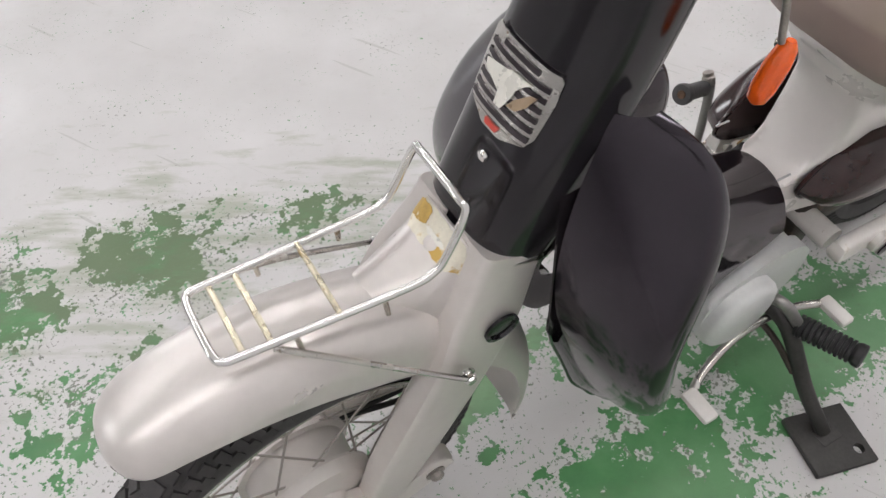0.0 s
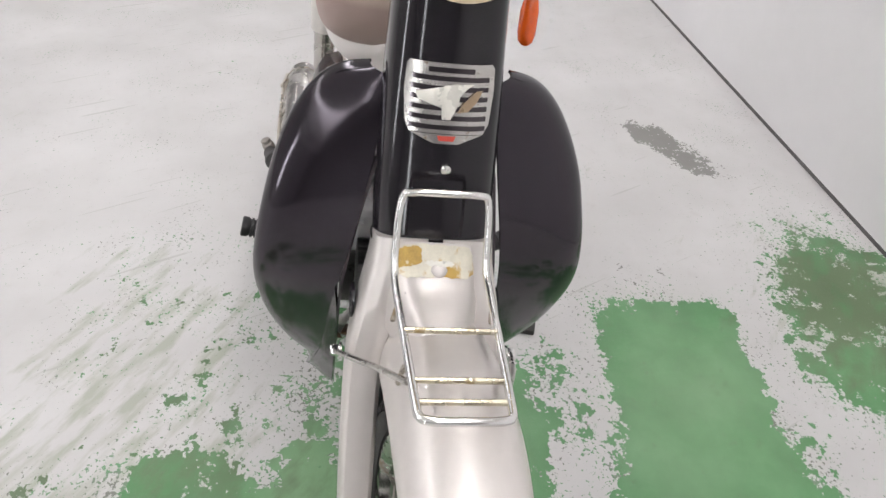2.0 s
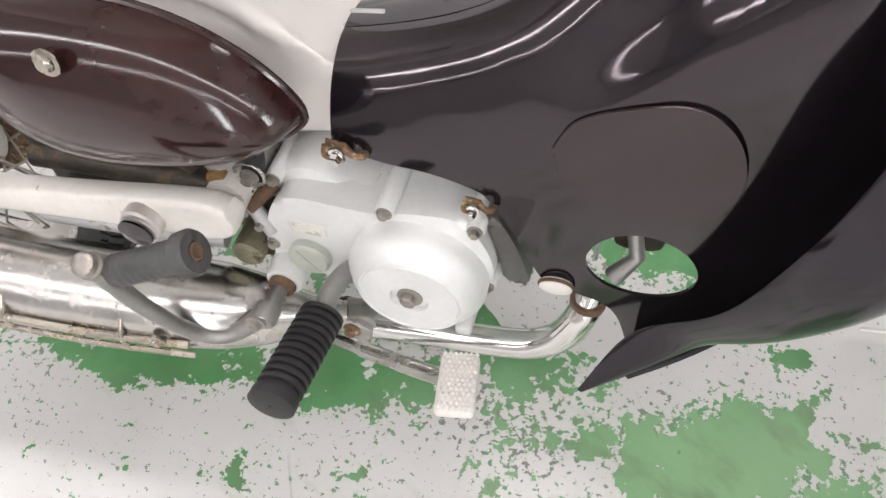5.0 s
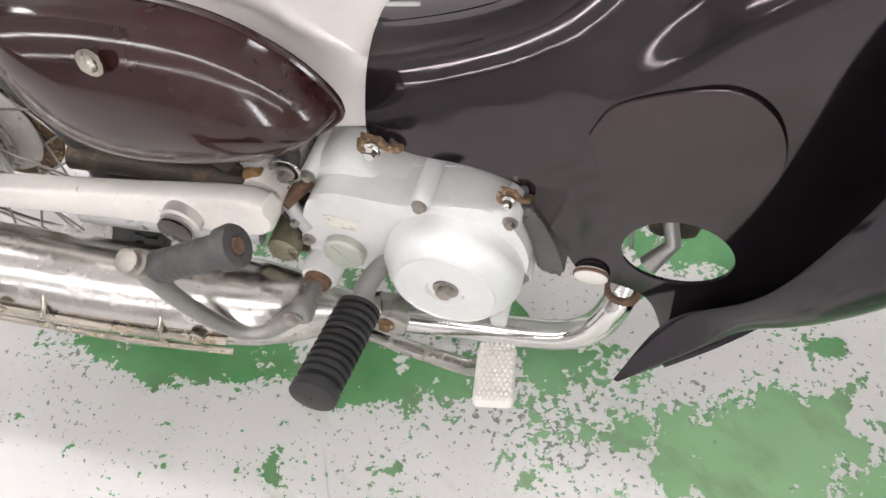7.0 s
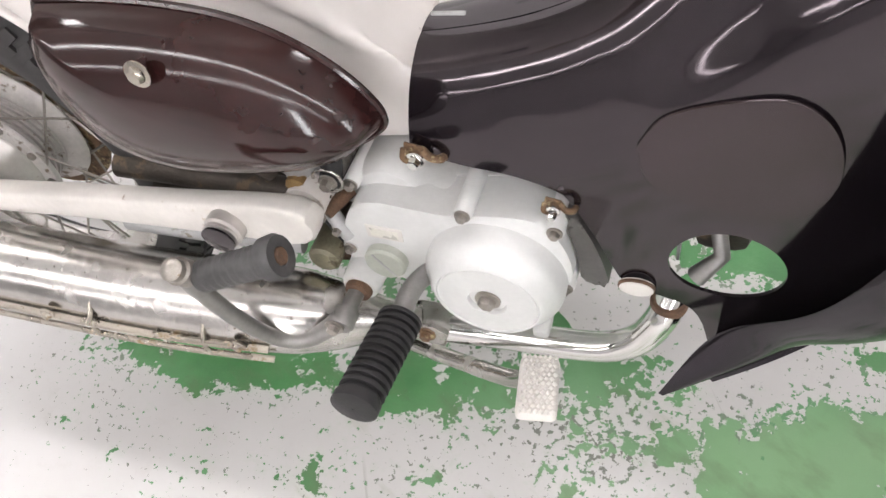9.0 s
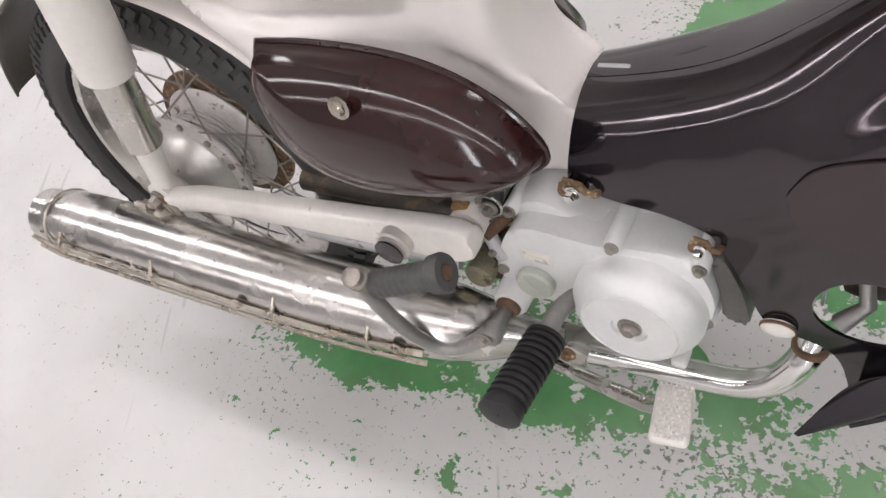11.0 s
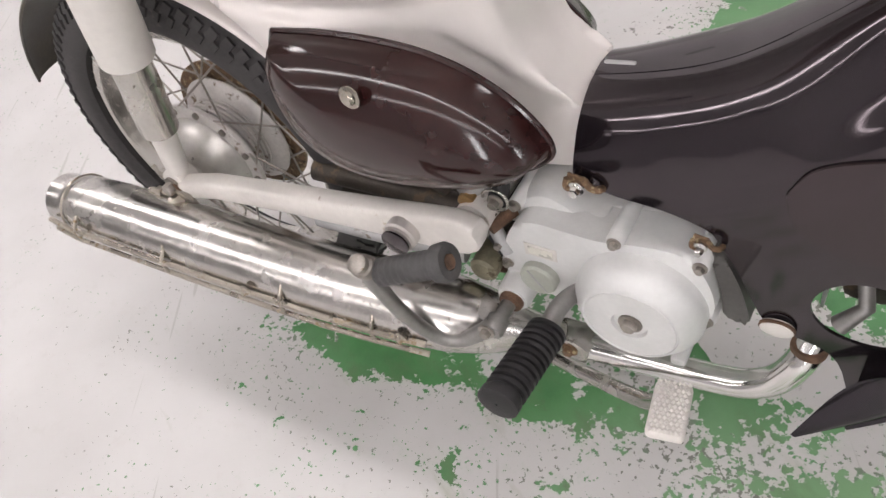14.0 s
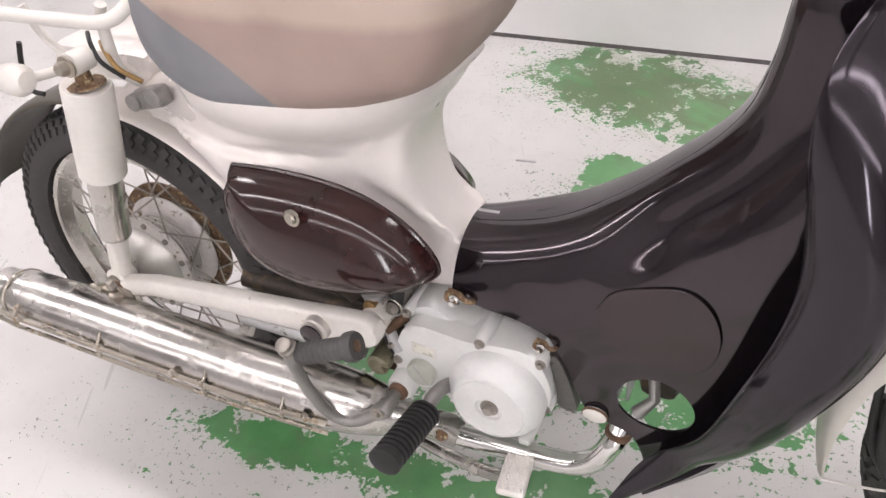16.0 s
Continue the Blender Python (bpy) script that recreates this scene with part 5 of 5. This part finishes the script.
    for k in range(7):
        b7 = bmesh.new()
        box(b7, (0.028 + 0.011 * k, 0, 0.285), (0.0028, 0.108, 0.104), 0.001)
        part("fin", b7, "cast_grey", cyl)
    b8 = bmesh.new()
    box(b8, (0.125, 0, 0.285), (0.045, 0.096, 0.090), 0.012)
    part("cylinder_head", b8, "greasy_metal", case, "oily cast cylinder head")
    b9 = bmesh.new()
    tube(b9, [(0.118, -0.046, 0.288), (0.126, -0.066, 0.262), (0.110, -0.072, 0.240)], [0.0065, 0.0065, 0.0085], 14)
    part("spark_cap", b9, "grey_steel", case, "grey spark plug cap")
    # left covers
    part("left_cover", slab([(-0.186, 0.222), (-0.174, 0.280), (-0.130, 0.316), (-0.060, 0.318), (0.004, 0.292), (0.018, 0.250), (0.004, 0.200), (-0.05, 0.160), (-0.12, 0.166), (-0.165, 0.190)], 0.070, 0.092, 0.008, 60), "aluminium", case, "left crankcase cover")
    b10 = bmesh.new()
    lathe(b10, [(0.064, 0.085), (0.064, 0.104), (0.060, 0.112), (0.050, 0.117), (0.002, 0.118)], 48, (-0.047, 0, 0.232))
    part("generator_cover", b10, "aluminium", case, "round generator cover")
    # hollow behind the engine: intake hose, carburettor, levers, hoses
    def bar(name, pts, r, material, label=""):
        bb = bmesh.new()
        tube(bb, smooth_line(pts, 12), r, 14)
        return part(name, bb, material, case, label)

    bar("intake_hose", [(-0.345, -0.060, 0.330), (-0.300, -0.070, 0.338), (-0.262, -0.072, 0.330), (-0.238, -0.066, 0.305)], 0.017, "hose_brown", "dusty brown intake hose")
    bar("intake_pipe", [(-0.235, -0.050, 0.322), (-0.205, -0.058, 0.326), (-0.182, -0.052, 0.330)], 0.014, "cast_grey", "dull intake pipe")
    carb = bmesh.new()
    lathe(carb, [(0.010, 0.296), (0.015, 0.300), (0.0165, 0.304), (0.0165, 0.318), (0.0185, 0.319), (0.0185, 0.324), (0.014, 0.326), (0.013, 0.340), (0.004, 0.342)], 24, (-0.208, -0.072, 0), "z")
    carb = part("carburettor", carb, "cast_grey", case, "stained carburettor body")
    lathe(b3 := bmesh.new(), [(0.0095, -0.086), (0.0095, -0.094), (0.006, -0.096), (0.001, -0.0965)], 8, (-0.206, 0, 0.311))
    part("brass_plug", b3, "brass", carb, "brass plug")
    bar("drain_hose", [(-0.180, -0.070, 0.338), (-0.178, -0.076, 0.322), (-0.182, -0.080, 0.306)], 0.0095, "rubber", "black hose stub")
    ring = [(-0.181 + 0.013 * math.cos(t), -0.084, 0.312 + 0.013 * math.sin(t)) for t in (0.35 * k for k in range(19))]
    bar("wire_clip", ring, 0.0016, "chrome_worn", "bent wire clip")
    bar("clutch_lever", [(-0.196, -0.078, 0.300), (-0.186, -0.088, 0.276), (-0.176, -0.090, 0.250)], 0.0068, "cast_grey", "stained cast lever")
    bar("lever_pin", [(-0.172, -0.070, 0.288), (-0.186, -0.096, 0.284)], 0.0062, "rust", "rusty pin")
    bar("lever_pin", [(-0.170, -0.066, 0.268), (-0.184, -0.094, 0.262)], 0.0055, "greasy_metal")
    bar("brake_rod", [(-0.230, -0.086, 0.250), (-0.300, -0.098, 0.262), (-0.420, -0.102, 0.264), (-0.520, -0.102, 0.252)], 0.0050, "greasy_metal", "greasy brake rod")
    bar("stand_pipe", [(-0.225, -0.092, 0.232), (-0.330, -0.104, 0.244), (-0.400, -0.106, 0.246)], 0.0105, "cast_grey", "dull tube over the muffler")
    bar("chain_guard", [(-0.240, -0.060, 0.262), (-0.330, -0.062, 0.270), (-0.420, -0.066, 0.276)], 0.013, "greasy_metal", "oily dark guard")
    lathe(b3 := bmesh.new(), [(0.015, -0.060), (0.015, -0.100), (0.012, -0.103), (0.001, -0.104)], 20, (-0.205, 0, 0.222))
    part("frame_bush", b3, "bush_olive", case, "olive stained frame bush")
    bar("fuel_hose", [(-0.196, -0.066, 0.300), (-0.206, -0.074, 0.262), (-0.196, -0.078, 0.240), (-0.186, -0.080, 0.216)], 0.0042, "rubber", "thin black hose")
    bar("linkage", [(-0.186, -0.078, 0.206), (-0.222, -0.088, 0.214)], 0.006, "rust", "rusty link")
    coil = [(-0.186 + 0.0042 * math.cos(t) - 0.0006 * t, -0.088 + 0.0042 * math.sin(t), 0.296 - 0.0011 * t) for t in (0.5 * k for k in range(80))]
    bs = bmesh.new()
    tube(bs, coil, 0.0011, 6)
    part("return_spring", bs, "greasy_metal", case, "oily coil spring")
    for x, y, z, r in ((-0.176, -0.090, 0.318, 0.0055), (-0.196, -0.094, 0.276, 0.0048), (-0.182, -0.092, 0.262, 0.0042)):
        bolt(case, "linkage_nut", (x, y, z), r, 0.007, "y", -1, "zinc")
    # dark filler blocks, added so no floor shows through the dark hollow
    box(bq := bmesh.new(), (-0.215, 0, 0.250), (0.060, 0.110, 0.14), 0.012)
    box(bq, (-0.32, -0.02, 0.235), (0.15, 0.12, 0.05), 0.012)
    part("hollow_filler", bq, "greasy_metal", case, "dark filler blocks added in the hollow behind the engine")
    return case


eng = engine()


# rusty clips that hold the leg shield
def clip(x, y, z, k):
    """A bent strip with a rolled eye, held by a screw."""
    bm = bmesh.new()
    box(bm, (x - 0.004 * k, y + 0.001, z + 0.001), (0.017 * k, 0.0025, 0.013 * k), 0.001, Matrix.Rotation(radians(12), 3, "Y"))
    tube(bm, smooth_line([(x + 0.004 * k, y - 0.001, z + 0.004 * k), (x + 0.010 * k, y - 0.004, z + 0.001 * k), (x + 0.016 * k, y - 0.002, z - 0.002 * k), (x + 0.018 * k, y + 0.003, z - 0.004 * k)], 12), 0.0034 * k, 8)
    tube(bm, smooth_line([(x - 0.011 * k, y - 0.002, z + 0.005 * k), (x - 0.012 * k, y - 0.004, z - 0.003 * k), (x - 0.006 * k, y - 0.003, z - 0.008 * k)], 8), 0.0026 * k, 8)
    c = part("shield_clip", bm, "clip_rust", shield, "rusty spring clip")
    bolt(c, "clip_screw", (x - 0.003 * k, y - 0.002, z - 0.004 * k), 0.0050 * k, 0.008, "y", -1, "chrome")


clip(-0.096, -0.078, 0.350, 1.0)
clip(0.008, -0.088, 0.322, 0.75)
bm = bmesh.new()
lathe(bm, [(0.0135, 0.004), (0.0135, -0.001), (0.006, -0.004), (0.001, -0.0045)], 20, (0.067, -0.0865, 0.232), "y", Matrix.Rotation(radians(14), 3, "X"))
washer = part("shield_washer", bm, "shock_white", shield, "pale washer screw with rusty rim")
bm = bmesh.new()
lathe(bm, [(0.0135, -0.0002), (0.0148, 0.0005), (0.0148, 0.0025), (0.0135, 0.003)], 20, (0.067, -0.0865, 0.232), "y", Matrix.Rotation(radians(14), 3, "X"))
part("rust_ring", bm, "rust", washer)


# ---------------------------------------------------------------- pedals and stand
def footpeg(s):
    a, b = Vector((-0.110, s * 0.152, 0.233)), Vector((-0.112, s * 0.243, 0.249))
    if s > 0:
        a, b = Vector((-0.140, 0.150, 0.190)), Vector((-0.165, 0.240, 0.210))
    d = (b - a)
    prof, n = [], 11
    for k in range(n):
        f0, f1 = k / n, (k + 0.62) / n
        prof += [(0.0155, f0 * 0.86), (0.0186, f0 * 0.86 + 0.006), (0.0188, f1 * 0.86), (0.0152, f1 * 0.86 + 0.004)]
    prof += [(0.0180, 0.88), (0.0190, 0.90), (0.0190, 0.985), (0.0155, 1.0), (0.001, 1.0)]
    bm = bmesh.new()
    q = d.to_track_quat("Z", "Y").to_matrix()
    rows = []
    for r, h in [(0.001, 0.0)] + prof:
        rows.append([a + d * h + q @ Vector((r * math.cos(t), r * math.sin(t) * 0.86, 0)) for t in (2 * math.pi * k / 28 for k in range(28))])
    vs = grid(bm, rows, closed_u=True)
    rub = part("foot_peg", bm, "rubber", bike, "ribbed black rubber foot peg")
    b2 = bmesh.new()
    tube(b2, smooth_line([(-0.100, s * 0.080, 0.205), (-0.103, s * 0.104, 0.232), (-0.108, s * 0.130, 0.240), tuple(a + d * 0.03)], 14), 0.0088, 14)
    part("peg_bar", b2, "grey_steel", rub, "bare steel peg bar")
    return rub


footpeg(-1)
footpeg(1)
bm = slab([(-0.150, 0.122), (-0.104, 0.120), (-0.098, 0.142), (-0.112, 0.152), (-0.132, 0.152), (-0.150, 0.144)], -0.080, -0.1095, 0.003)
bracket = part("step_bracket", bm, "chrome_worn", bike)
bolt(bracket, "bracket_bolt", (-0.119, -0.1095, 0.140), 0.0062, 0.006, "y", -1, "clip_rust")


def brake_pedal():
    bm = bmesh.new()
    tube(bm, smooth_line([(-0.160, -0.092, 0.088), (-0.120, -0.104, 0.096), (-0.074, -0.120, 0.114), (-0.028, -0.140, 0.144), (-0.002, -0.152, 0.180)], 24), 0.0082, 12)
    arm = part("brake_pedal", bm, "chrome_worn", bike, "steel brake pedal with knurled pale pad")
    tilt = Matrix.Rotation(radians(-14), 3, "X") @ Matrix.Rotation(radians(10), 3, "Z")
    c = Vector((0.006, -0.172, 0.200))
    b2 = bmesh.new()
    box(b2, c, (0.032, 0.062, 0.011), 0.005, tilt, 3)
    pad = part("pad", b2, "shock_white", arm, "pale knurled pedal pad")
    b3 = bmesh.new()
    for i in range(7):
        for j in range(13):
            p = c + tilt @ Vector((-0.0125 + 0.0042 * i + (0.0021 if j % 2 else 0), -0.028 + 0.0047 * j, 0.0052))
            if abs(-0.0125 + 0.0042 * i + (0.0021 if j % 2 else 0)) < 0.0145:
                bmesh.ops.create_cone(b3, cap_ends=False, segments=4, radius1=0.0026, radius2=0.0, depth=0.0034, matrix=Matrix.Translation(p + tilt @ Vector((0, 0, 0.0012))) @ tilt.to_4x4())
    tagged(part("knurling", b3, "shock_white", pad), kind="stuff")


brake_pedal()


def kick_starter():
    bm = bmesh.new()
    tube(bm, [(-0.172, -0.075, 0.200), (-0.172, -0.150, 0.204)], 0.0078, 16)
    lathe(bm, [(0.0112, -0.138), (0.0112, -0.152), (0.009, -0.155)], 20, (-0.172, 0, 0.204))
    tube(bm, smooth_line([(-0.172, -0.146, 0.206), (-0.186, -0.154, 0.196), (-0.208, -0.164, 0.186), (-0.230, -0.174, 0.200), (-0.241, -0.188, 0.250), (-0.244, -0.198, 0.300), (-0.238, -0.203, 0.330)], 36), [0.0105, 0.0085, 0.0074, 0.0072, 0.0073, 0.0078, 0.0100], 14)
    lev = part("kick_starter", bm, "grey_steel", bike, "worn steel kick starter lever")
    lathe(b1 := bmesh.new(), [(0.0195, -0.070), (0.0175, -0.108), (0.0155, -0.112), (0.0105, -0.112)], 24, (-0.170, 0, 0.204))
    part("shaft_boss", b1, "aluminium", lev, "pale cast boss")
    lathe(b1 := bmesh.new(), [(0.0122, -0.111), (0.0128, -0.114), (0.0115, -0.118), (0.0090, -0.118)], 24, (-0.170, 0, 0.204))
    part("shaft_seal", b1, "rust", lev, "rusty ring")
    b2 = bmesh.new()
    lathe(b2, [(0.0105, -0.004), (0.0105, 0.008), (0.0088, 0.010), (0.0088, 0.016), (0.0065, 0.018), (0.001, 0.0185)], 18, (-0.238, -0.205, 0.334), "z", Matrix.Rotation(radians(28), 3, "X"))
    part("pivot", b2, "zinc", lev)
    a, d = Vector((-0.228, -0.202, 0.328)), Vector((0.070, 0.012, 0.026))
    q = d.to_track_quat("Z", "Y").to_matrix()
    rows = []
    prof = [(0.001, 0), (0.011, 0.0)]
    for k in range(9):
        prof += [(0.0124, 0.03 + k * 0.09), (0.0127, 0.06 + k * 0.09), (0.0121, 0.09 + k * 0.09)]
    prof += [(0.0160, 0.84), (0.0168, 0.95), (0.0150, 1.0), (0.0072, 1.0), (0.0068, 0.96), (0.001, 0.96)]
    for r, h in prof:
        rows.append([a + d * h + q @ Vector((r * math.cos(t), r * math.sin(t), 0)) for t in (2 * math.pi * k / 24 for k in range(24))])
    b3 = bmesh.new()
    grid(b3, rows, closed_u=True)
    sleeve = part("pedal_rubber", b3, "worn_rubber", lev, "worn grey rubber sleeve")
    b4 = bmesh.new()
    grid(b4, [[a + d * h + q @ Vector((r * math.cos(t), r * math.sin(t), 0)) for t in (2 * math.pi * k / 20 for k in range(20))] for r, h in ((0.0066, 0.965), (0.0064, 1.006), (0.0050, 1.016), (0.0034, 1.010), (0.0005, 1.008))], closed_u=True)
    part("spindle_end", b4, "rust", sleeve, "rusty spindle end")
    bolt(lev, "clamp_bolt", (-0.176, -0.156, 0.206), 0.006, 0.006, "y", -1, "zinc")


kick_starter()


def side_stand():
    bm = bmesh.new()
    tube(bm, smooth_line([(-0.130, 0.095, 0.190), (-0.132, 0.145, 0.180), (-0.140, 0.215, 0.100), (-0.158, 0.272, 0.034)], 20), [0.013, 0.0125, 0.012, 0.012], 14)
    leg = part("side_stand", bm, "plate_steel", bike, "black steel side stand, folded out")
    b2 = bmesh.new()
    box(b2, (-0.160, 0.278, 0.0285), (0.040, 0.030, 0.010), 0.003, Matrix.Rotation(radians(4), 3, "X"))
    part("foot", b2, "plate_steel", leg)
    b3 = bmesh.new()
    tube(b3, smooth_line([(-0.110, 0.100, 0.175), (-0.116, 0.145, 0.160), (-0.130, 0.190, 0.118)], 16), 0.005, 10)
    part("spring", b3, "greasy_metal", leg)
    # gear pedal
    b4 = bmesh.new()
    tube(b4, smooth_line([(0.060, 0.150, 0.168), (0.020, 0.132, 0.172), (-0.060, 0.116, 0.176), (-0.150, 0.120, 0.180), (-0.215, 0.140, 0.176)], 30), 0.0065, 12)
    gear = part("gear_pedal", b4, "chrome_worn", bike, "steel rocking gear pedal with pale pads")
    for x, y, z in ((0.062, 0.168, 0.170), (-0.218, 0.160, 0.178)):
        b5 = bmesh.new()
        box(b5, (x, y, z), (0.026, 0.052, 0.012), 0.005)
        part("pad", b5, "shock_white", gear, "pale rubber pad")


side_stand()
bm = bmesh.new()
box(bm, (0, 0, 0.006), (0.105, 0.100, 0.012), 0.0025)
plate = thing("support_plate", bm, "plate_steel", "dark steel plate under the side stand with a drilled hole", "plate")
cyl = bmesh.new()
lathe(cyl, [(0.0085, -0.02), (0.0085, 0.03)], 20, (-0.033, 0.026, 0), "z")
cut(plate, [cyl])
plate.matrix_world = pose(-0.160, 0.288, 0, 0, 0, -16)


# ---------------------------------------------------------------- cables, lamps, handlebar, carrier behind
def cable(name, pts, r, material, label=""):
    bm = bmesh.new()
    tube(bm, smooth_line(pts, 30), r, 10)
    return part(name, bm, material, bike, label)


cable("brake_cable", [(0.300, -0.030, 0.640), (0.322, -0.034, 0.540), (0.330, -0.036, 0.440), (0.336, -0.040, 0.330), (0.350, -0.046, 0.235), (0.400, -0.050, 0.196), (0.470, -0.046, 0.215)], 0.0048, "rubber", "black brake cable")
cable("speedometer_cable", [(0.300, -0.020, 0.640), (0.312, -0.022, 0.540), (0.318, -0.022, 0.440), (0.326, -0.026, 0.330), (0.340, -0.034, 0.240), (0.400, -0.040, 0.186), (0.500, -0.046, 0.215)], 0.0042, "rubber", "black speedometer cable")
cable("cable_tie", [(0.300, -0.058, 0.205), (0.340, -0.060, 0.214), (0.372, -0.060, 0.222)], 0.0014, "shock_white", "pale wire clip")


def steering_top():
    bm = bmesh.new()
    rows = []
    for z, w, d, x in ((0.842, 0.062, 0.060, 0.247), (0.870, 0.085, 0.078, 0.246), (0.905, 0.098, 0.088, 0.241), (0.940, 0.090, 0.078, 0.233), (0.960, 0.050, 0.045, 0.226)):
        rows.append([Vector((x + d * math.copysign(abs(math.cos(t)) ** 0.7, math.cos(t)), w * math.copysign(abs(math.sin(t)) ** 0.7, math.sin(t)), z)) for t in (2 * math.pi * k / 36 for k in range(36))])
    vs = grid(bm, rows, closed_u=True)
    bm.faces.new(vs[0])
    bm.faces.new(vs[-1][::-1])
    top = part("handlebar_cover", bm, "brown_gloss", bike, "dark brown handlebar cover")
    b2 = bmesh.new()
    lathe(b2, [(0.056, 0.290), (0.062, 0.332), (0.060, 0.342), (0.054, 0.344), (0.030, 0.352), (0.002, 0.355)], 36, (-0.004, 0, 0.881), "x")
    part("headlight", b2, "cream_lens", top, "round headlamp with yellowed rim")
    for s in (-1, 1):
        b3 = bmesh.new()
        tube(b3, smooth_line([(0.265, s * 0.080, 0.905), (0.230, s * 0.16, 0.915), (0.170, s * 0.24, 0.905), (0.130, s * 0.29, 0.895)], 20), 0.011, 14)
        part("handlebar", b3, "chrome", top)
        b4 = bmesh.new()
        tube(b4, [(0.155, s * 0.258, 0.901), (0.090, s * 0.345, 0.885)], 0.0165, 16)
        part("grip", b4, "rubber", top, "black rubber grip")
    # left front indicator, hung below the bar
    b5 = bmesh.new()
    rows = []
    for z, r in ((0.728, 0.004), (0.732, 0.0085), (0.742, 0.0105), (0.764, 0.0105), (0.778, 0.008), (0.783, 0.004)):
        rows.append([Vector((0.176 + 0.8 * r * math.cos(t) - 0.2 * (z - 0.755), 0.105 + r * math.sin(t), z)) for t in (2 * math.pi * k / 20 for k in range(20))])
    vs = grid(b5, rows, closed_u=True)
    b5.faces.new(vs[0])
    b5.faces.new(vs[-1][::-1])
    ind = part("indicator", b5, "orange_lens", top, "orange turn indicator")
    b6 = bmesh.new()
    tube(b6, smooth_line([(0.178, 0.102, 0.782), (0.190, 0.094, 0.830), (0.220, 0.090, 0.880)], 10), 0.003, 10)
    part("stalk", b6, "zinc", ind)
    return top


steering_top()


def rear_carrier():
    bm = bmesh.new()
    path = [(-0.430, -0.070, 0.690), (-0.418, -0.098, 0.672), (-0.432, -0.128, 0.652), (-0.48, -0.138, 0.650), (-0.60, -0.138, 0.650), (-0.80, -0.108, 0.650), (-0.84, -0.095, 0.650), (-0.85, 0.0, 0.650)]
    full = path + [(x, -y, z) for x, y, z in path[::-1][1:]]
    tube(bm, smooth_line(full, 80), 0.0075, 12)
    rack = part("rear_carrier", bm, "shock_white", bike, "white painted tube luggage carrier")
    for y in (-0.065, -0.02, 0.025, 0.07):
        b2 = bmesh.new()
        tube(b2, [(-0.46, y, 0.650), (-0.84, y, 0.650)], 0.0048, 10)
        part("slat", b2, "shock_white", rack)
    for s in (-1, 1):
        b3 = bmesh.new()
        tube(b3, smooth_line([(-0.475, s * 0.100, 0.654), (-0.485, s * 0.098, 0.630), (-0.500, s * 0.085, 0.575), (-0.505, s * 0.060, 0.545)], 14), 0.0065, 10)
        part("strut", b3, "shock_white", rack)
        # rear indicator stalk and lamp
        b4 = bmesh.new()
        tube(b4, [(-0.60, s * 0.050, 0.552), (-0.615, s * 0.115, 0.560)], 0.006, 10)
        lathe(b4, [(0.016, -0.022), (0.019, -0.010), (0.019, 0.006), (0.012, 0.016)], 18, (-0.622, s * 0.128, 0.562), "x")
        part("rear_indicator", b4, "shock_white", rack, "yellowed rear turn indicator")
    for s in (-1, 1):
        b5 = bmesh.new()
        box(b5, (-0.452, s * 0.092, 0.548), (0.044, 0.020, 0.024), 0.005, Matrix.Rotation(radians(-14), 3, "Y"))
        lathe(b5, [(0.011, s * 0.098), (0.011, s * 0.108), (0.008, s * 0.110)], 16, (-0.436, 0, 0.556))
        lathe(b5, [(0.010, s * 0.098), (0.010, s * 0.106), (0.007, s * 0.108)], 16, (-0.472, 0, 0.543))
        part("bracket", b5, "grey_steel", rack, "grey bracket at the tank")
        for name, pts, r, mt in (("indicator_wire", [(-0.628, s * 0.104, 0.598), (-0.636, s * 0.108, 0.566), (-0.642, s * 0.104, 0.536), (-0.628, s * 0.100, 0.530)], 0.0032, "rubber"), ("wire", [(-0.530, s * 0.085, 0.612), (-0.512, s * 0.100, 0.606), (-0.500, s * 0.104, 0.588), (-0.486, s * 0.092, 0.566)], 0.0026, "rubber"), ("wire", [(-0.520, s * 0.080, 0.600), (-0.498, s * 0.096, 0.598), (-0.484, s * 0.098, 0.580), (-0.470, s * 0.084, 0.560)], 0.0030, "brass"), ("carrier_stay", [(-0.585, s * 0.112, 0.648), (-0.575, s * 0.104, 0.606), (-0.552, s * 0.088, 0.570)], 0.0050, "shock_white")):
            bw = bmesh.new()
            tube(bw, smooth_line(pts, 14), r, 8)
            part(name, bw, mt, rack)
    b6 = bmesh.new()
    box(b6, (-0.56, 0, 0.560), (0.16, 0.13, 0.045), 0.018)
    part("tail", b6, "cream_paint", rack, "pale tail bracket")
    return rack


rear_carrier()
